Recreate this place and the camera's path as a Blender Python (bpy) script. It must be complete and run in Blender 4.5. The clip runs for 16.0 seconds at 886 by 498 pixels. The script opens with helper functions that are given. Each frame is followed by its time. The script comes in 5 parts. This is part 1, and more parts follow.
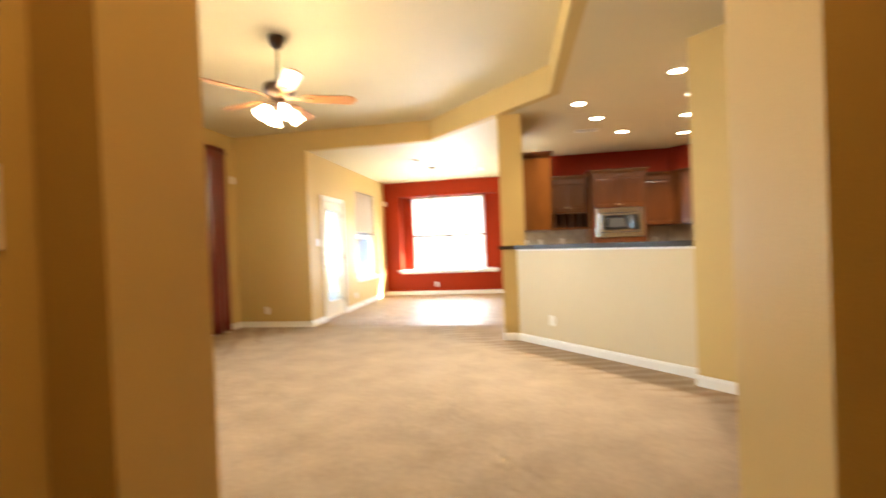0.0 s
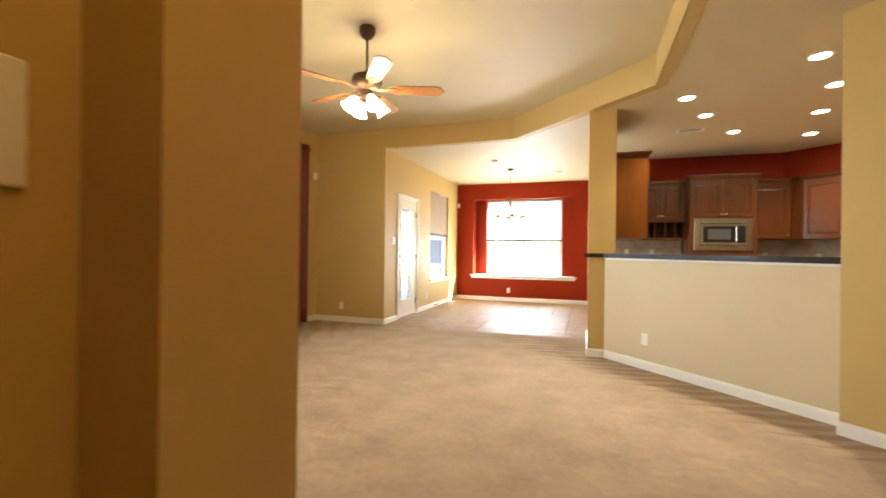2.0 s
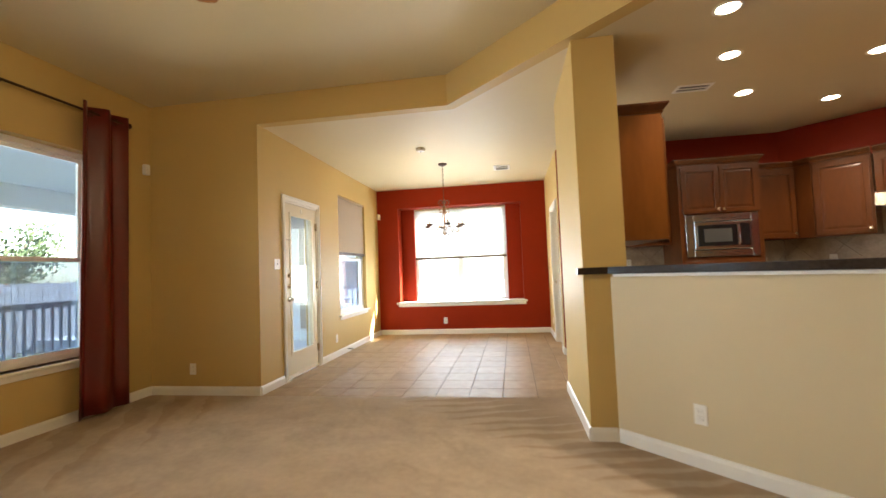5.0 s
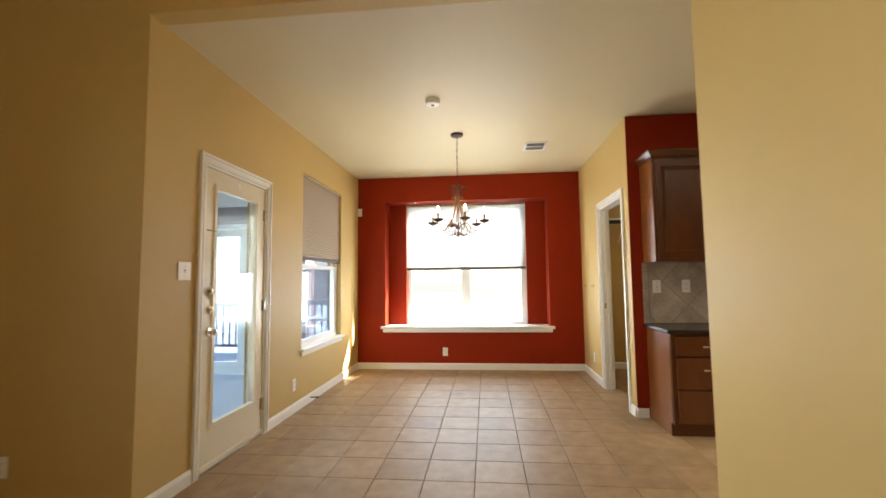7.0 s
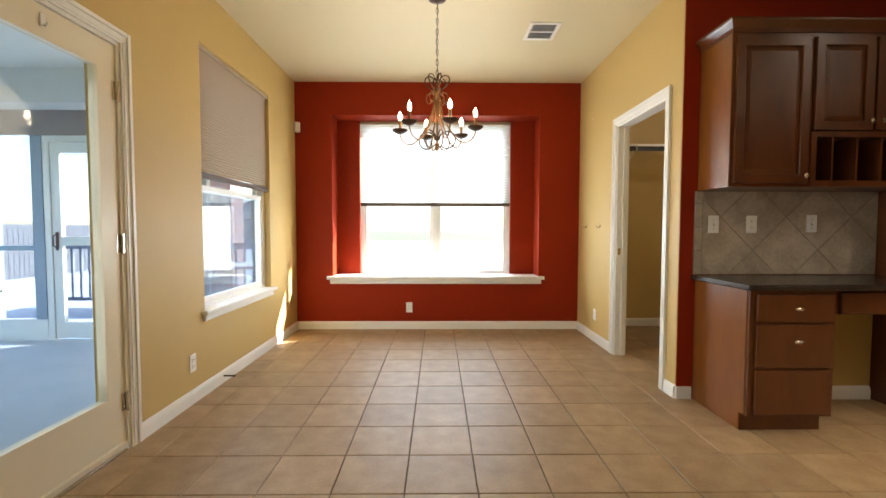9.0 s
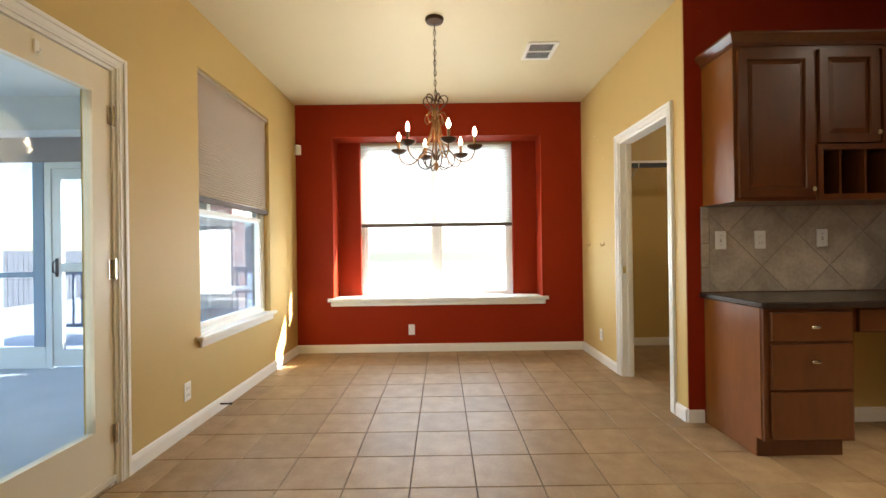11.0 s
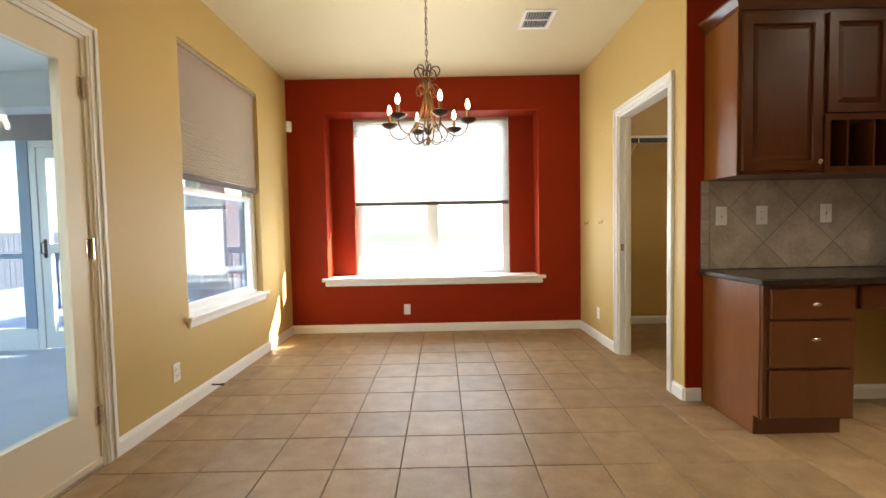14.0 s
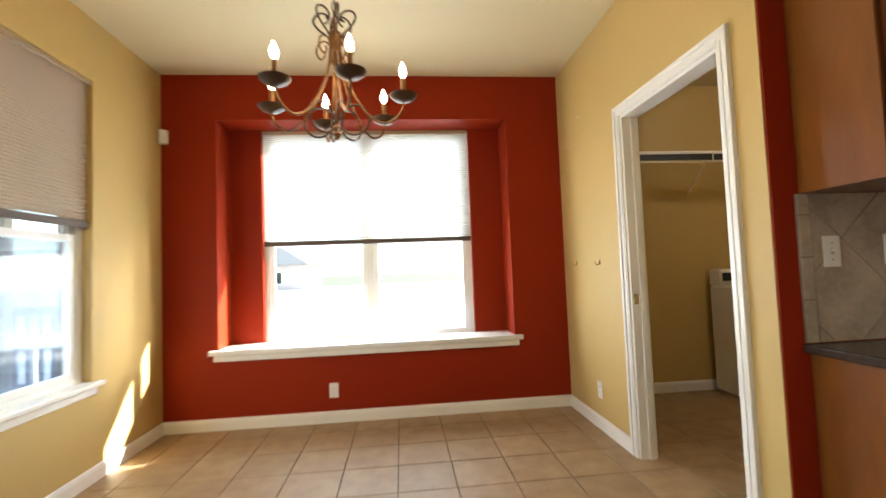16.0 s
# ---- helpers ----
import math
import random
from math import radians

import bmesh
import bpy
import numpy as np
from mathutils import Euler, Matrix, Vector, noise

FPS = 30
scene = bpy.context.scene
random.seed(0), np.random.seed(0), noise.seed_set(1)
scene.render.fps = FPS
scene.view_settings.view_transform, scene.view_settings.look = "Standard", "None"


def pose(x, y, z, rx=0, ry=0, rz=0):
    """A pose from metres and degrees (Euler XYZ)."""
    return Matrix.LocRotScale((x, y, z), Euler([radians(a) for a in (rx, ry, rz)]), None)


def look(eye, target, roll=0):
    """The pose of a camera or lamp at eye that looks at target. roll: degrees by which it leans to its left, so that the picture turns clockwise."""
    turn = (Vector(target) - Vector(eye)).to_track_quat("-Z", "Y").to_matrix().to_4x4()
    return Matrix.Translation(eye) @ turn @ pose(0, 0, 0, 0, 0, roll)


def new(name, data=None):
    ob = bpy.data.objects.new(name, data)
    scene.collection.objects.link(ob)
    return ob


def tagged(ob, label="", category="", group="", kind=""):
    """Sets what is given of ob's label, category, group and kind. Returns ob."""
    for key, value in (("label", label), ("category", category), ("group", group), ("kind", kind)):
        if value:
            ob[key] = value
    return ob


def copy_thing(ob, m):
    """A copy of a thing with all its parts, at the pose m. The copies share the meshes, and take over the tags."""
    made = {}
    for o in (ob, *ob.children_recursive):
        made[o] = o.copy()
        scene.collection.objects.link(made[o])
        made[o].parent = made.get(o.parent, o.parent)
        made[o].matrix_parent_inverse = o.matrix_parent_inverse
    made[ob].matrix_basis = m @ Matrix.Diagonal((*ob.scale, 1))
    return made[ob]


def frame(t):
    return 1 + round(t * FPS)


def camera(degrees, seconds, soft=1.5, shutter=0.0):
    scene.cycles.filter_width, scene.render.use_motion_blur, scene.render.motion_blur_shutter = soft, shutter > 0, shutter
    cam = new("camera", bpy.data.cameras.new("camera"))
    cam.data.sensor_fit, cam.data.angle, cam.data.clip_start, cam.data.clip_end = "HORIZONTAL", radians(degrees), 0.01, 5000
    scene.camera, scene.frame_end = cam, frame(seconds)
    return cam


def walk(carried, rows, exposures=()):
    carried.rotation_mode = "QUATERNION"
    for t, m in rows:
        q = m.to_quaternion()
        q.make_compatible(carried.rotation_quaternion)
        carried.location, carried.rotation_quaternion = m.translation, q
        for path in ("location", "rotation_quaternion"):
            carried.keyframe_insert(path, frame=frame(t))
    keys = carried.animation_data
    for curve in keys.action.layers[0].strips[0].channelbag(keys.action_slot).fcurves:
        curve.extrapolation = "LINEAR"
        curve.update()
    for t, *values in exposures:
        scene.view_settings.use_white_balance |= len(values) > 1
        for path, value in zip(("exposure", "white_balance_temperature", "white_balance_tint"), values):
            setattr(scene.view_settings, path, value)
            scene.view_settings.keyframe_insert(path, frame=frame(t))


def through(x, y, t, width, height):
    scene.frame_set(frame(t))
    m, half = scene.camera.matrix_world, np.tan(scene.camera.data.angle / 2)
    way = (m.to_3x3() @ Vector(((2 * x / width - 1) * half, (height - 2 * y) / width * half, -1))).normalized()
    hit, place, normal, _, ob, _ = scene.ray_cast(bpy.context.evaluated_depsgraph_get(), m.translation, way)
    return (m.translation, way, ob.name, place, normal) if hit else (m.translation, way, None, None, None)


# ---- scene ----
cam = camera(91.6, 16.0, shutter=0.5)
PATH = [
    (0, (0.037, 0.128, 1.203), (-0.294, 2.100, 1.181), -2.3),
    (0.5, (0.034, 0.103, 1.204), (-0.787, 1.924, 1.31), -3.6),
    (1, (-0.005, 0.193, 1.195), (-0.741, 2.051, 1.274), -1.7),
    (1.5, (-0.093, 0.248, 1.18), (-0.877, 2.088, 1.183), 0.1),
    (2, (-0.143, 0.338, 1.168), (-0.775, 2.235, 1.173), 0.7),
    (2.5, (-0.142, 0.520, 1.164), (-0.574, 2.471, 1.221), 1.3),
    (3, (-0.161, 0.842, 1.187), (-0.477, 2.812, 1.332), -2.3),
    (3.5, (-0.258, 1.252, 1.157), (-0.341, 3.249, 1.221), -2.6),
    (4, (-0.355, 1.636, 1.152), (-0.529, 3.628, 1.195), -3.6),
    (4.2, (-0.387, 1.771, 1.129), (-0.659, 3.752, 1.181), -3.7),
    (6.3, (-1.047, 3.602, 1.252), (-1.332, 5.575, 1.414), -0.5),
    (6.5, (-1.106, 3.794, 1.237), (-1.364, 5.773, 1.372), -0.7),
    (7, (-1.273, 4.255, 1.228), (-1.469, 6.240, 1.378), -0.7),
    (7.5, (-1.448, 4.661, 1.189), (-1.528, 6.654, 1.337), -0.1),
    (8, (-1.513, 5.015, 1.151), (-1.532, 7.015, 1.148), -1.3),
    (8.5, (-1.513, 5.321, 1.125), (-1.54, 7.319, 1.046), -1.5),
    (9, (-1.539, 5.529, 1.122), (-1.515, 7.527, 1.032), 0.1),
    (9.5, (-1.524, 5.587, 1.127), (-1.48, 7.586, 1.077), -0.5),
    (12, (-1.509, 5.591, 1.119), (-1.524, 7.591, 1.126), -0.9),
    (12.5, (-1.501, 5.604, 1.117), (-1.493, 7.604, 1.118), -1),
    (13, (-1.49, 5.612, 1.117), (-1.478, 7.612, 1.102), -1.1),
    (13.5, (-1.481, 5.624, 1.112), (-1.477, 7.623, 1.077), -1.1),
    (14, (-1.466, 5.665, 1.106), (-1.462, 7.663, 1.018), -1.1),
    (14.5, (-1.417, 5.786, 1.087), (-1.388, 7.781, 0.945), -0.7),
    (15, (-1.414, 6.030, 1.104), (-1.388, 8.022, 0.926), -1.3),
    (15.5, (-1.391, 6.422, 1.144), (-1.31, 8.421, 1.13), -0.9),
    (16, (-1.311, 6.890, 1.146), (-1.114, 8.877, 1.243), -2.2),
]
EXPOSURES = [(0, 4.28), (0.8, 4.0), (2.0, 3.92), (2.6, 3.98), (3.4, 3.68), (4.2, 3.5), (6.3, 2.97), (7.5, 2.92), (8.5, 2.86), (14.5, 2.9), (16, 2.83)]
walk(cam, [(t, look(eye, target, roll)) for t, eye, target, roll in PATH], EXPOSURES)

# ---- world, sun and large lights ----
CHAND_W, FAN_W, CAN_W, HALL_W = 1.3, 0.18, 6.0, 1.7
DAY_RED, DAY_SIDE, DAY_LIV = 13.8, 3.4, 1.45
C_YEL, C_RED, C_CEIL = (0.55, 0.387, 0.14), (0.27, 0.023, 0.005), (0.64, 0.55, 0.34)
C_CARPET, C_TILE, C_WOOD = (0.52, 0.415, 0.31), (0.41, 0.285, 0.155), (0.125, 0.038, 0.0095)
world = bpy.data.worlds.new("sky")
scene.world = world
world.use_nodes = True
wn = world.node_tree.nodes
sky = wn.new("ShaderNodeTexSky")
sky.sky_type, sky.sun_disc = "NISHITA", False
SUN = Vector((1.0, 0.43, 0.52)).normalized()
sky.sun_elevation = math.asin(SUN.z)
sky.sun_rotation = math.atan2(SUN.x, SUN.y)
world.node_tree.links.new(sky.outputs[0], wn["Background"].inputs[0])
wn["Background"].inputs[1].default_value = 0.15

sun = new("sun", bpy.data.lights.new("sun", "SUN"))
sun.data.energy, sun.data.angle, sun.data.color = 5.0, radians(0.5), (1.0, 0.95, 0.86)
sun.matrix_world = look((0, 0, 30), Vector((0, 0, 30)) - SUN)


def lamp(name, kind, at, watts, colour, radius=0.03, **more):
    ob = new(name, bpy.data.lights.new(name, kind))
    ob.data.energy, ob.data.color = watts, colour
    if kind != "AREA":
        ob.data.shadow_soft_size = radius
    ob.location = at
    for key, value in more.items():
        if key == "size":
            ob.data.shape, ob.data.size, ob.data.size_y = "RECTANGLE", value[0], value[1]
        elif key == "turn":
            ob.rotation_euler = [radians(a) for a in value]
        elif key == "spread":
            ob.data.spread = radians(value)
        elif key == "cone":
            ob.data.spot_size, ob.data.spot_blend = radians(value), 0.6
    return ob


WARM = (1.0, 0.80, 0.55)
CANWARM = (1.0, 0.82, 0.60)
# sky light in the window openings
DAY = (0.88, 0.94, 1.0)
lamp("window_daylight", "AREA", (-1.57, 10.775, 1.47), DAY_RED, DAY, size=(1.7, 1.75), turn=(-90, 0, 0))
lamp("window_daylight", "AREA", (-3.262, 9.04, 0.98), DAY_SIDE, DAY, size=(0.7, 1.0), turn=(0, -90, 0))
lamp("door_daylight", "AREA", (-3.31, 7.315, 1.09), 1.1, DAY, size=(1.45, 0.5), turn=(0, -90, 0), spread=85)
for y in (5.36, 4.25, 2.88):
    lamp("window_daylight", "AREA", (-4.56, y, 1.45), DAY_LIV, (0.84, 0.93, 1.0), size=(1.7, 0.8), turn=(0, -90, 0), spread=85)

# ---- materials ----


def mat(name, base, rough=0.6, metal=0.0, spots=None, scale=8.0, mix=0.25, bump=0.0, bump_scale=200.0, vary=0.0, coat=0.0, spec=0.5):
    """Base colour with blotches of a second colour, a fine relief, and a small change from piece to piece."""
    m = bpy.data.materials.new(name)
    m.use_nodes = True
    n, l = m.node_tree.nodes, m.node_tree.links
    b = n["Principled BSDF"]
    b.inputs["Roughness"].default_value, b.inputs["Metallic"].default_value = rough, metal
    b.inputs["Coat Weight"].default_value = coat
    b.inputs["Specular IOR Level"].default_value = spec
    geo = n.new("ShaderNodeNewGeometry")
    colour = None
    if spots:
        big, small = n.new("ShaderNodeTexNoise"), n.new("ShaderNodeTexNoise")
        big.inputs["Scale"].default_value, small.inputs["Scale"].default_value = scale, scale * 7
        big.inputs["Detail"].default_value = small.inputs["Detail"].default_value = 6
        for t in (big, small):
            l.new(geo.outputs["Position"], t.inputs["Vector"])
        add = n.new("ShaderNodeMath")
        add.operation = "MULTIPLY_ADD"
        l.new(small.outputs[0], add.inputs[0])
        add.inputs[1].default_value = 0.5
        l.new(big.outputs[0], add.inputs[2])
        ramp = n.new("ShaderNodeMapRange")
        ramp.inputs["From Min"].default_value, ramp.inputs["From Max"].default_value = 0.5, 1.0
        ramp.inputs["To Max"].default_value = mix * 2
        l.new(add.outputs[0], ramp.inputs[0])
        mx = n.new("ShaderNodeMix")
        mx.data_type = "RGBA"
        l.new(ramp.outputs[0], mx.inputs[0])
        mx.inputs[6].default_value, mx.inputs[7].default_value = (*base, 1), (*spots, 1)
        colour = mx.outputs[2]
    if vary:
        info, rng, hsv = n.new("ShaderNodeObjectInfo"), n.new("ShaderNodeMapRange"), n.new("ShaderNodeHueSaturation")
        l.new(info.outputs["Random"], rng.inputs[0])
        rng.inputs["To Min"].default_value, rng.inputs["To Max"].default_value = 1 - vary, 1 + vary
        l.new(rng.outputs[0], hsv.inputs["Value"])
        hsv.inputs["Color"].default_value = (*base, 1)
        if colour:
            l.new(colour, hsv.inputs["Color"])
        colour = hsv.outputs[0]
    if colour:
        l.new(colour, b.inputs["Base Color"])
    else:
        b.inputs["Base Color"].default_value = (*base, 1)
    if bump:
        t, bp = n.new("ShaderNodeTexNoise"), n.new("ShaderNodeBump")
        t.inputs["Scale"].default_value, t.inputs["Detail"].default_value = bump_scale, 4
        bp.inputs["Strength"].default_value, bp.inputs["Distance"].default_value = min(bump, 1), 0.002
        l.new(geo.outputs["Position"], t.inputs["Vector"])
        l.new(t.outputs[0], bp.inputs["Height"])
        l.new(bp.outputs[0], b.inputs["Normal"])
    return m


def wood(name, light, dark, rough=0.3, stretch=(14, 14, 1.2)):
    m = bpy.data.materials.new(name)
    m.use_nodes = True
    n, l = m.node_tree.nodes, m.node_tree.links
    b = n["Principled BSDF"]
    b.inputs["Specular IOR Level"].default_value = 0.2
    b.inputs["Roughness"].default_value = rough
    b.inputs["Coat Weight"].default_value, b.inputs["Coat Roughness"].default_value = 0.5, 0.25
    geo, mp = n.new("ShaderNodeNewGeometry"), n.new("ShaderNodeMapping")
    mp.inputs["Scale"].default_value = stretch
    l.new(geo.outputs["Position"], mp.inputs["Vector"])
    grain, fine = n.new("ShaderNodeTexNoise"), n.new("ShaderNodeTexNoise")
    grain.inputs["Scale"].default_value, grain.inputs["Detail"].default_value, grain.inputs["Distortion"].default_value = 1.0, 6, 0.8
    fine.inputs["Scale"].default_value, fine.inputs["Detail"].default_value = 9.0, 3
    l.new(mp.outputs[0], grain.inputs["Vector"])
    l.new(mp.outputs[0], fine.inputs["Vector"])
    ma = n.new("ShaderNodeMath")
    ma.operation = "MULTIPLY_ADD"
    ma.inputs[1].default_value = 0.35
    l.new(fine.outputs[0], ma.inputs[0])
    l.new(grain.outputs[0], ma.inputs[2])
    ramp = n.new("ShaderNodeMapRange")
    ramp.inputs["From Min"].default_value, ramp.inputs["From Max"].default_value = 0.45, 0.9
    l.new(ma.outputs[0], ramp.inputs[0])
    mx = n.new("ShaderNodeMix")
    mx.data_type = "RGBA"
    mx.inputs[6].default_value, mx.inputs[7].default_value = (*light, 1), (*dark, 1)
    l.new(ramp.outputs[0], mx.inputs[0])
    l.new(mx.outputs[2], b.inputs["Base Color"])
    bp = n.new("ShaderNodeBump")
    bp.inputs["Strength"].default_value, bp.inputs["Distance"].default_value = 0.08, 0.001
    l.new(fine.outputs[0], bp.inputs["Height"])
    l.new(bp.outputs[0], b.inputs["Normal"])
    return m


def glow(name, colour, strength):
    m = bpy.data.materials.new(name)
    m.use_nodes = True
    b = m.node_tree.nodes["Principled BSDF"]
    b.inputs["Base Color"].default_value = (*colour, 1)
    b.inputs["Emission Color"].default_value = (*colour, 1)
    b.inputs["Emission Strength"].default_value = strength
    return m


def clear_glass():
    m = bpy.data.materials.new("clear_glass")
    m.use_nodes = True
    n, l = m.node_tree.nodes, m.node_tree.links
    n.remove(n["Principled BSDF"])
    tr, gl, fr, mx = n.new("ShaderNodeBsdfTransparent"), n.new("ShaderNodeBsdfGlossy"), n.new("ShaderNodeLayerWeight"), n.new("ShaderNodeMixShader")
    tr.inputs[0].default_value, gl.inputs["Roughness"].default_value = (0.93, 0.97, 0.98, 1), 0.01
    fr.inputs[0].default_value = 0.5
    po, ml = n.new("ShaderNodeMath"), n.new("ShaderNodeMath")
    po.operation, ml.operation = "POWER", "MULTIPLY_ADD"
    po.inputs[1].default_value, ml.inputs[1].default_value, ml.inputs[2].default_value = 4.0, 0.5, 0.03
    l.new(fr.outputs["Facing"], po.inputs[0])
    l.new(po.outputs[0], ml.inputs[0])
    l.new(ml.outputs[0], mx.inputs[0])
    l.new(tr.outputs[0], mx.inputs[1])
    l.new(gl.outputs[0], mx.inputs[2])
    l.new(mx.outputs[0], n["Material Output"].inputs[0])
    return m


def shade_cloth(name, colour, through=0.5, sheer=0.0):
    m = bpy.data.materials.new(name)
    m.use_nodes = True
    n, l = m.node_tree.nodes, m.node_tree.links
    n.remove(n["Principled BSDF"])
    d, t, mx = n.new("ShaderNodeBsdfDiffuse"), n.new("ShaderNodeBsdfTranslucent"), n.new("ShaderNodeMixShader")
    d.inputs[0].default_value = t.inputs[0].default_value = (*colour, 1)
    mx.inputs[0].default_value = through
    l.new(d.outputs[0], mx.inputs[1])
    l.new(t.outputs[0], mx.inputs[2])
    clear, weave = n.new("ShaderNodeBsdfTransparent"), n.new("ShaderNodeMixShader")
    weave.inputs[0].default_value = sheer
    l.new(mx.outputs[0], weave.inputs[1])
    l.new(clear.outputs[0], weave.inputs[2])
    l.new(weave.outputs[0], n["Material Output"].inputs[0])
    return m


M_YEL = mat("ochre_wall_paint", C_YEL, 0.55, spots=tuple(c * 0.93 for c in C_YEL), scale=1.5, bump=0.25, bump_scale=260, spec=0.35)
M_HALF = mat("pale_khaki_wall_paint", (0.61, 0.51, 0.33), 0.55, spots=(0.58, 0.485, 0.31), scale=1.5, bump=0.25, bump_scale=260, spec=0.35)
M_RED = mat("brick_red_wall_paint", C_RED, 0.55, spots=tuple(c * 0.85 for c in C_RED), scale=2.0, bump=0.25, bump_scale=260, spec=0.12)
M_CEIL = mat("cream_ceiling_paint", C_CEIL, 0.55, spots=tuple(c * 0.95 for c in C_CEIL), scale=1.2, bump=0.3, bump_scale=180, spec=0.4)
M_TRIM = mat("white_trim_paint", (0.80, 0.78, 0.72), 0.35, spots=(0.74, 0.71, 0.64), scale=5, mix=0.2)
M_DOOR = mat("cream_door_paint", (0.74, 0.66, 0.50), 0.35, spots=(0.70, 0.62, 0.46), scale=4, mix=0.2)
M_PLATE = mat("white_plastic", (0.82, 0.80, 0.74), 0.35)
M_TAUPE = mat("taupe_porch_panel", (0.42, 0.37, 0.35), 0.8, spots=(0.36, 0.31, 0.29), scale=4)
M_STUD = mat("blue_grey_porch_post_paint", (0.34, 0.42, 0.52), 0.7, spots=(0.28, 0.35, 0.44), scale=4)
M_CARPET = mat("beige_carpet", C_CARPET, 0.95, spots=tuple(c * 0.72 for c in C_CARPET), scale=3.2, mix=0.4, bump=1.0, bump_scale=420, spec=0.1)
n, l = M_CARPET.node_tree.nodes, M_CARPET.node_tree.links
fine = [x for x in n if x.type == "BUMP"][0]
geo = [x for x in n if x.type == "NEW_GEOMETRY"][0]
tuft, wide, mid_, high_ = n.new("ShaderNodeTexNoise"), n.new("ShaderNodeTexNoise"), n.new("ShaderNodeBump"), n.new("ShaderNodeBump")
tuft.inputs["Scale"].default_value, tuft.inputs["Detail"].default_value, tuft.inputs["Distortion"].default_value = 4.5, 3, 1.2
wide.inputs["Scale"].default_value, wide.inputs["Detail"].default_value = 3.0, 3
mid_.inputs["Strength"].default_value, mid_.inputs["Distance"].default_value = 0.8, 0.016
high_.inputs["Strength"].default_value, high_.inputs["Distance"].default_value = 0.8, 0.03
l.new(geo.outputs["Position"], tuft.inputs["Vector"])
l.new(geo.outputs["Position"], wide.inputs["Vector"])
l.new(tuft.outputs[0], mid_.inputs["Height"])
l.new(wide.outputs[0], high_.inputs["Height"])
l.new(high_.outputs[0], mid_.inputs["Normal"])
l.new(mid_.outputs[0], fine.inputs["Normal"])


def strokes_and_shade(m, along, away, reach, pitch, slant, dark):
    """Darker slanting tongues along an edge, for vacuum marks in the pile or painted shade; along and away are (x, y,
    offset) of the plan.
    """
    n, l = m.node_tree.nodes, m.node_tree.links
    sep = n.new("ShaderNodeSeparateXYZ")
    l.new([x for x in n if x.type == "NEW_GEOMETRY"][0].outputs["Position"], sep.inputs[0])

    def op(kind, a, b=0.0, c=0.0):
        k = n.new("ShaderNodeMath")
        k.operation = kind
        for i, v in enumerate((a, b, c)):
            if isinstance(v, (int, float)):
                k.inputs[i].default_value = v
            else:
                l.new(v, k.inputs[i])
        return k.outputs[0]

    def line(row):
        return op("MULTIPLY_ADD", sep.outputs[0], row[0], op("MULTIPLY_ADD", sep.outputs[1], row[1], row[2]))

    wob = n.new("ShaderNodeTexNoise")
    wob.inputs["Scale"].default_value, wob.inputs["Detail"].default_value = 2.2, 2
    l.new([x for x in n if x.type == "NEW_GEOMETRY"][0].outputs["Position"], wob.inputs["Vector"])
    u, v = line(along), line(away)
    u = op("MULTIPLY_ADD", wob.outputs[0], pitch * 1.2, u)
    s = op("FRACT", op("DIVIDE", op("MULTIPLY_ADD", v, slant, u), pitch))
    edge = op("MULTIPLY_ADD", op("DIVIDE", v, reach), -0.75, 0.85)
    tongue = n.new("ShaderNodeMapRange")
    l.new(op("SUBTRACT", edge, s), tongue.inputs[0])
    tongue.inputs["From Min"].default_value, tongue.inputs["From Max"].default_value = -0.05, 0.10
    inside = n.new("ShaderNodeMapRange")
    l.new(op("SUBTRACT", reach, v), inside.inputs[0])
    inside.inputs["From Max"].default_value = 0.12
    amount = op("MULTIPLY", op("MULTIPLY", tongue.outputs[0], inside.outputs[0]), dark)
    b = n["Principled BSDF"]
    old = b.inputs["Base Color"].links[0].from_socket
    mx = n.new("ShaderNodeMix")
    mx.data_type, mx.blend_type = "RGBA", "MULTIPLY"
    l.new(amount, mx.inputs[0])
    l.new(old, mx.inputs[6])
    mx.inputs[7].default_value = (0.55, 0.44, 0.34, 1)
    l.new(mx.outputs[2], b.inputs["Base Color"])


r2 = math.sqrt(0.5)
# vacuum marks beside the half wall
strokes_and_shade(M_CARPET, (r2, -r2, 3.74), (-r2, -r2, 3.88), 0.62, 0.19, 0.6, 0.42)
# dim strip by the window wall: edge of the breakfast daylight, painted in
strokes_and_shade(M_CARPET, (0, 1, 0), (1, 0, 4.36), 1.15, 0.6, 1.6, 0.28)
M_TILE = mat("beige_ceramic_tile", C_TILE, 0.52, spots=(C_TILE[0] * 0.72, C_TILE[1] * 0.66, C_TILE[2] * 0.6), scale=9, mix=0.5, bump=0.12, bump_scale=60, vary=0.08)
M_GROUT = mat("brown_grout", (0.13, 0.095, 0.065), 0.9, spots=(0.09, 0.065, 0.045), scale=10, mix=0.4)
M_WOOD = wood("cherry_cabinet_wood", C_WOOD, tuple(c * 0.68 for c in C_WOOD), 0.30, stretch=(5, 5, 1.3))
# lighter copy of the cherry: window light on cabinet ends put into the colour
M_PANEL = wood("window_lit_cherry", (0.21, 0.070, 0.011), (0.14, 0.043, 0.007), 0.34, stretch=(4, 4, 1.0))
M_WOODIN = mat("dark_cabinet_inside", (0.05, 0.02, 0.012), 0.6)
M_BLADE = wood("fan_blade_oak", (0.42, 0.20, 0.07), (0.25, 0.10, 0.035), 0.4, stretch=(4, 4, 4))
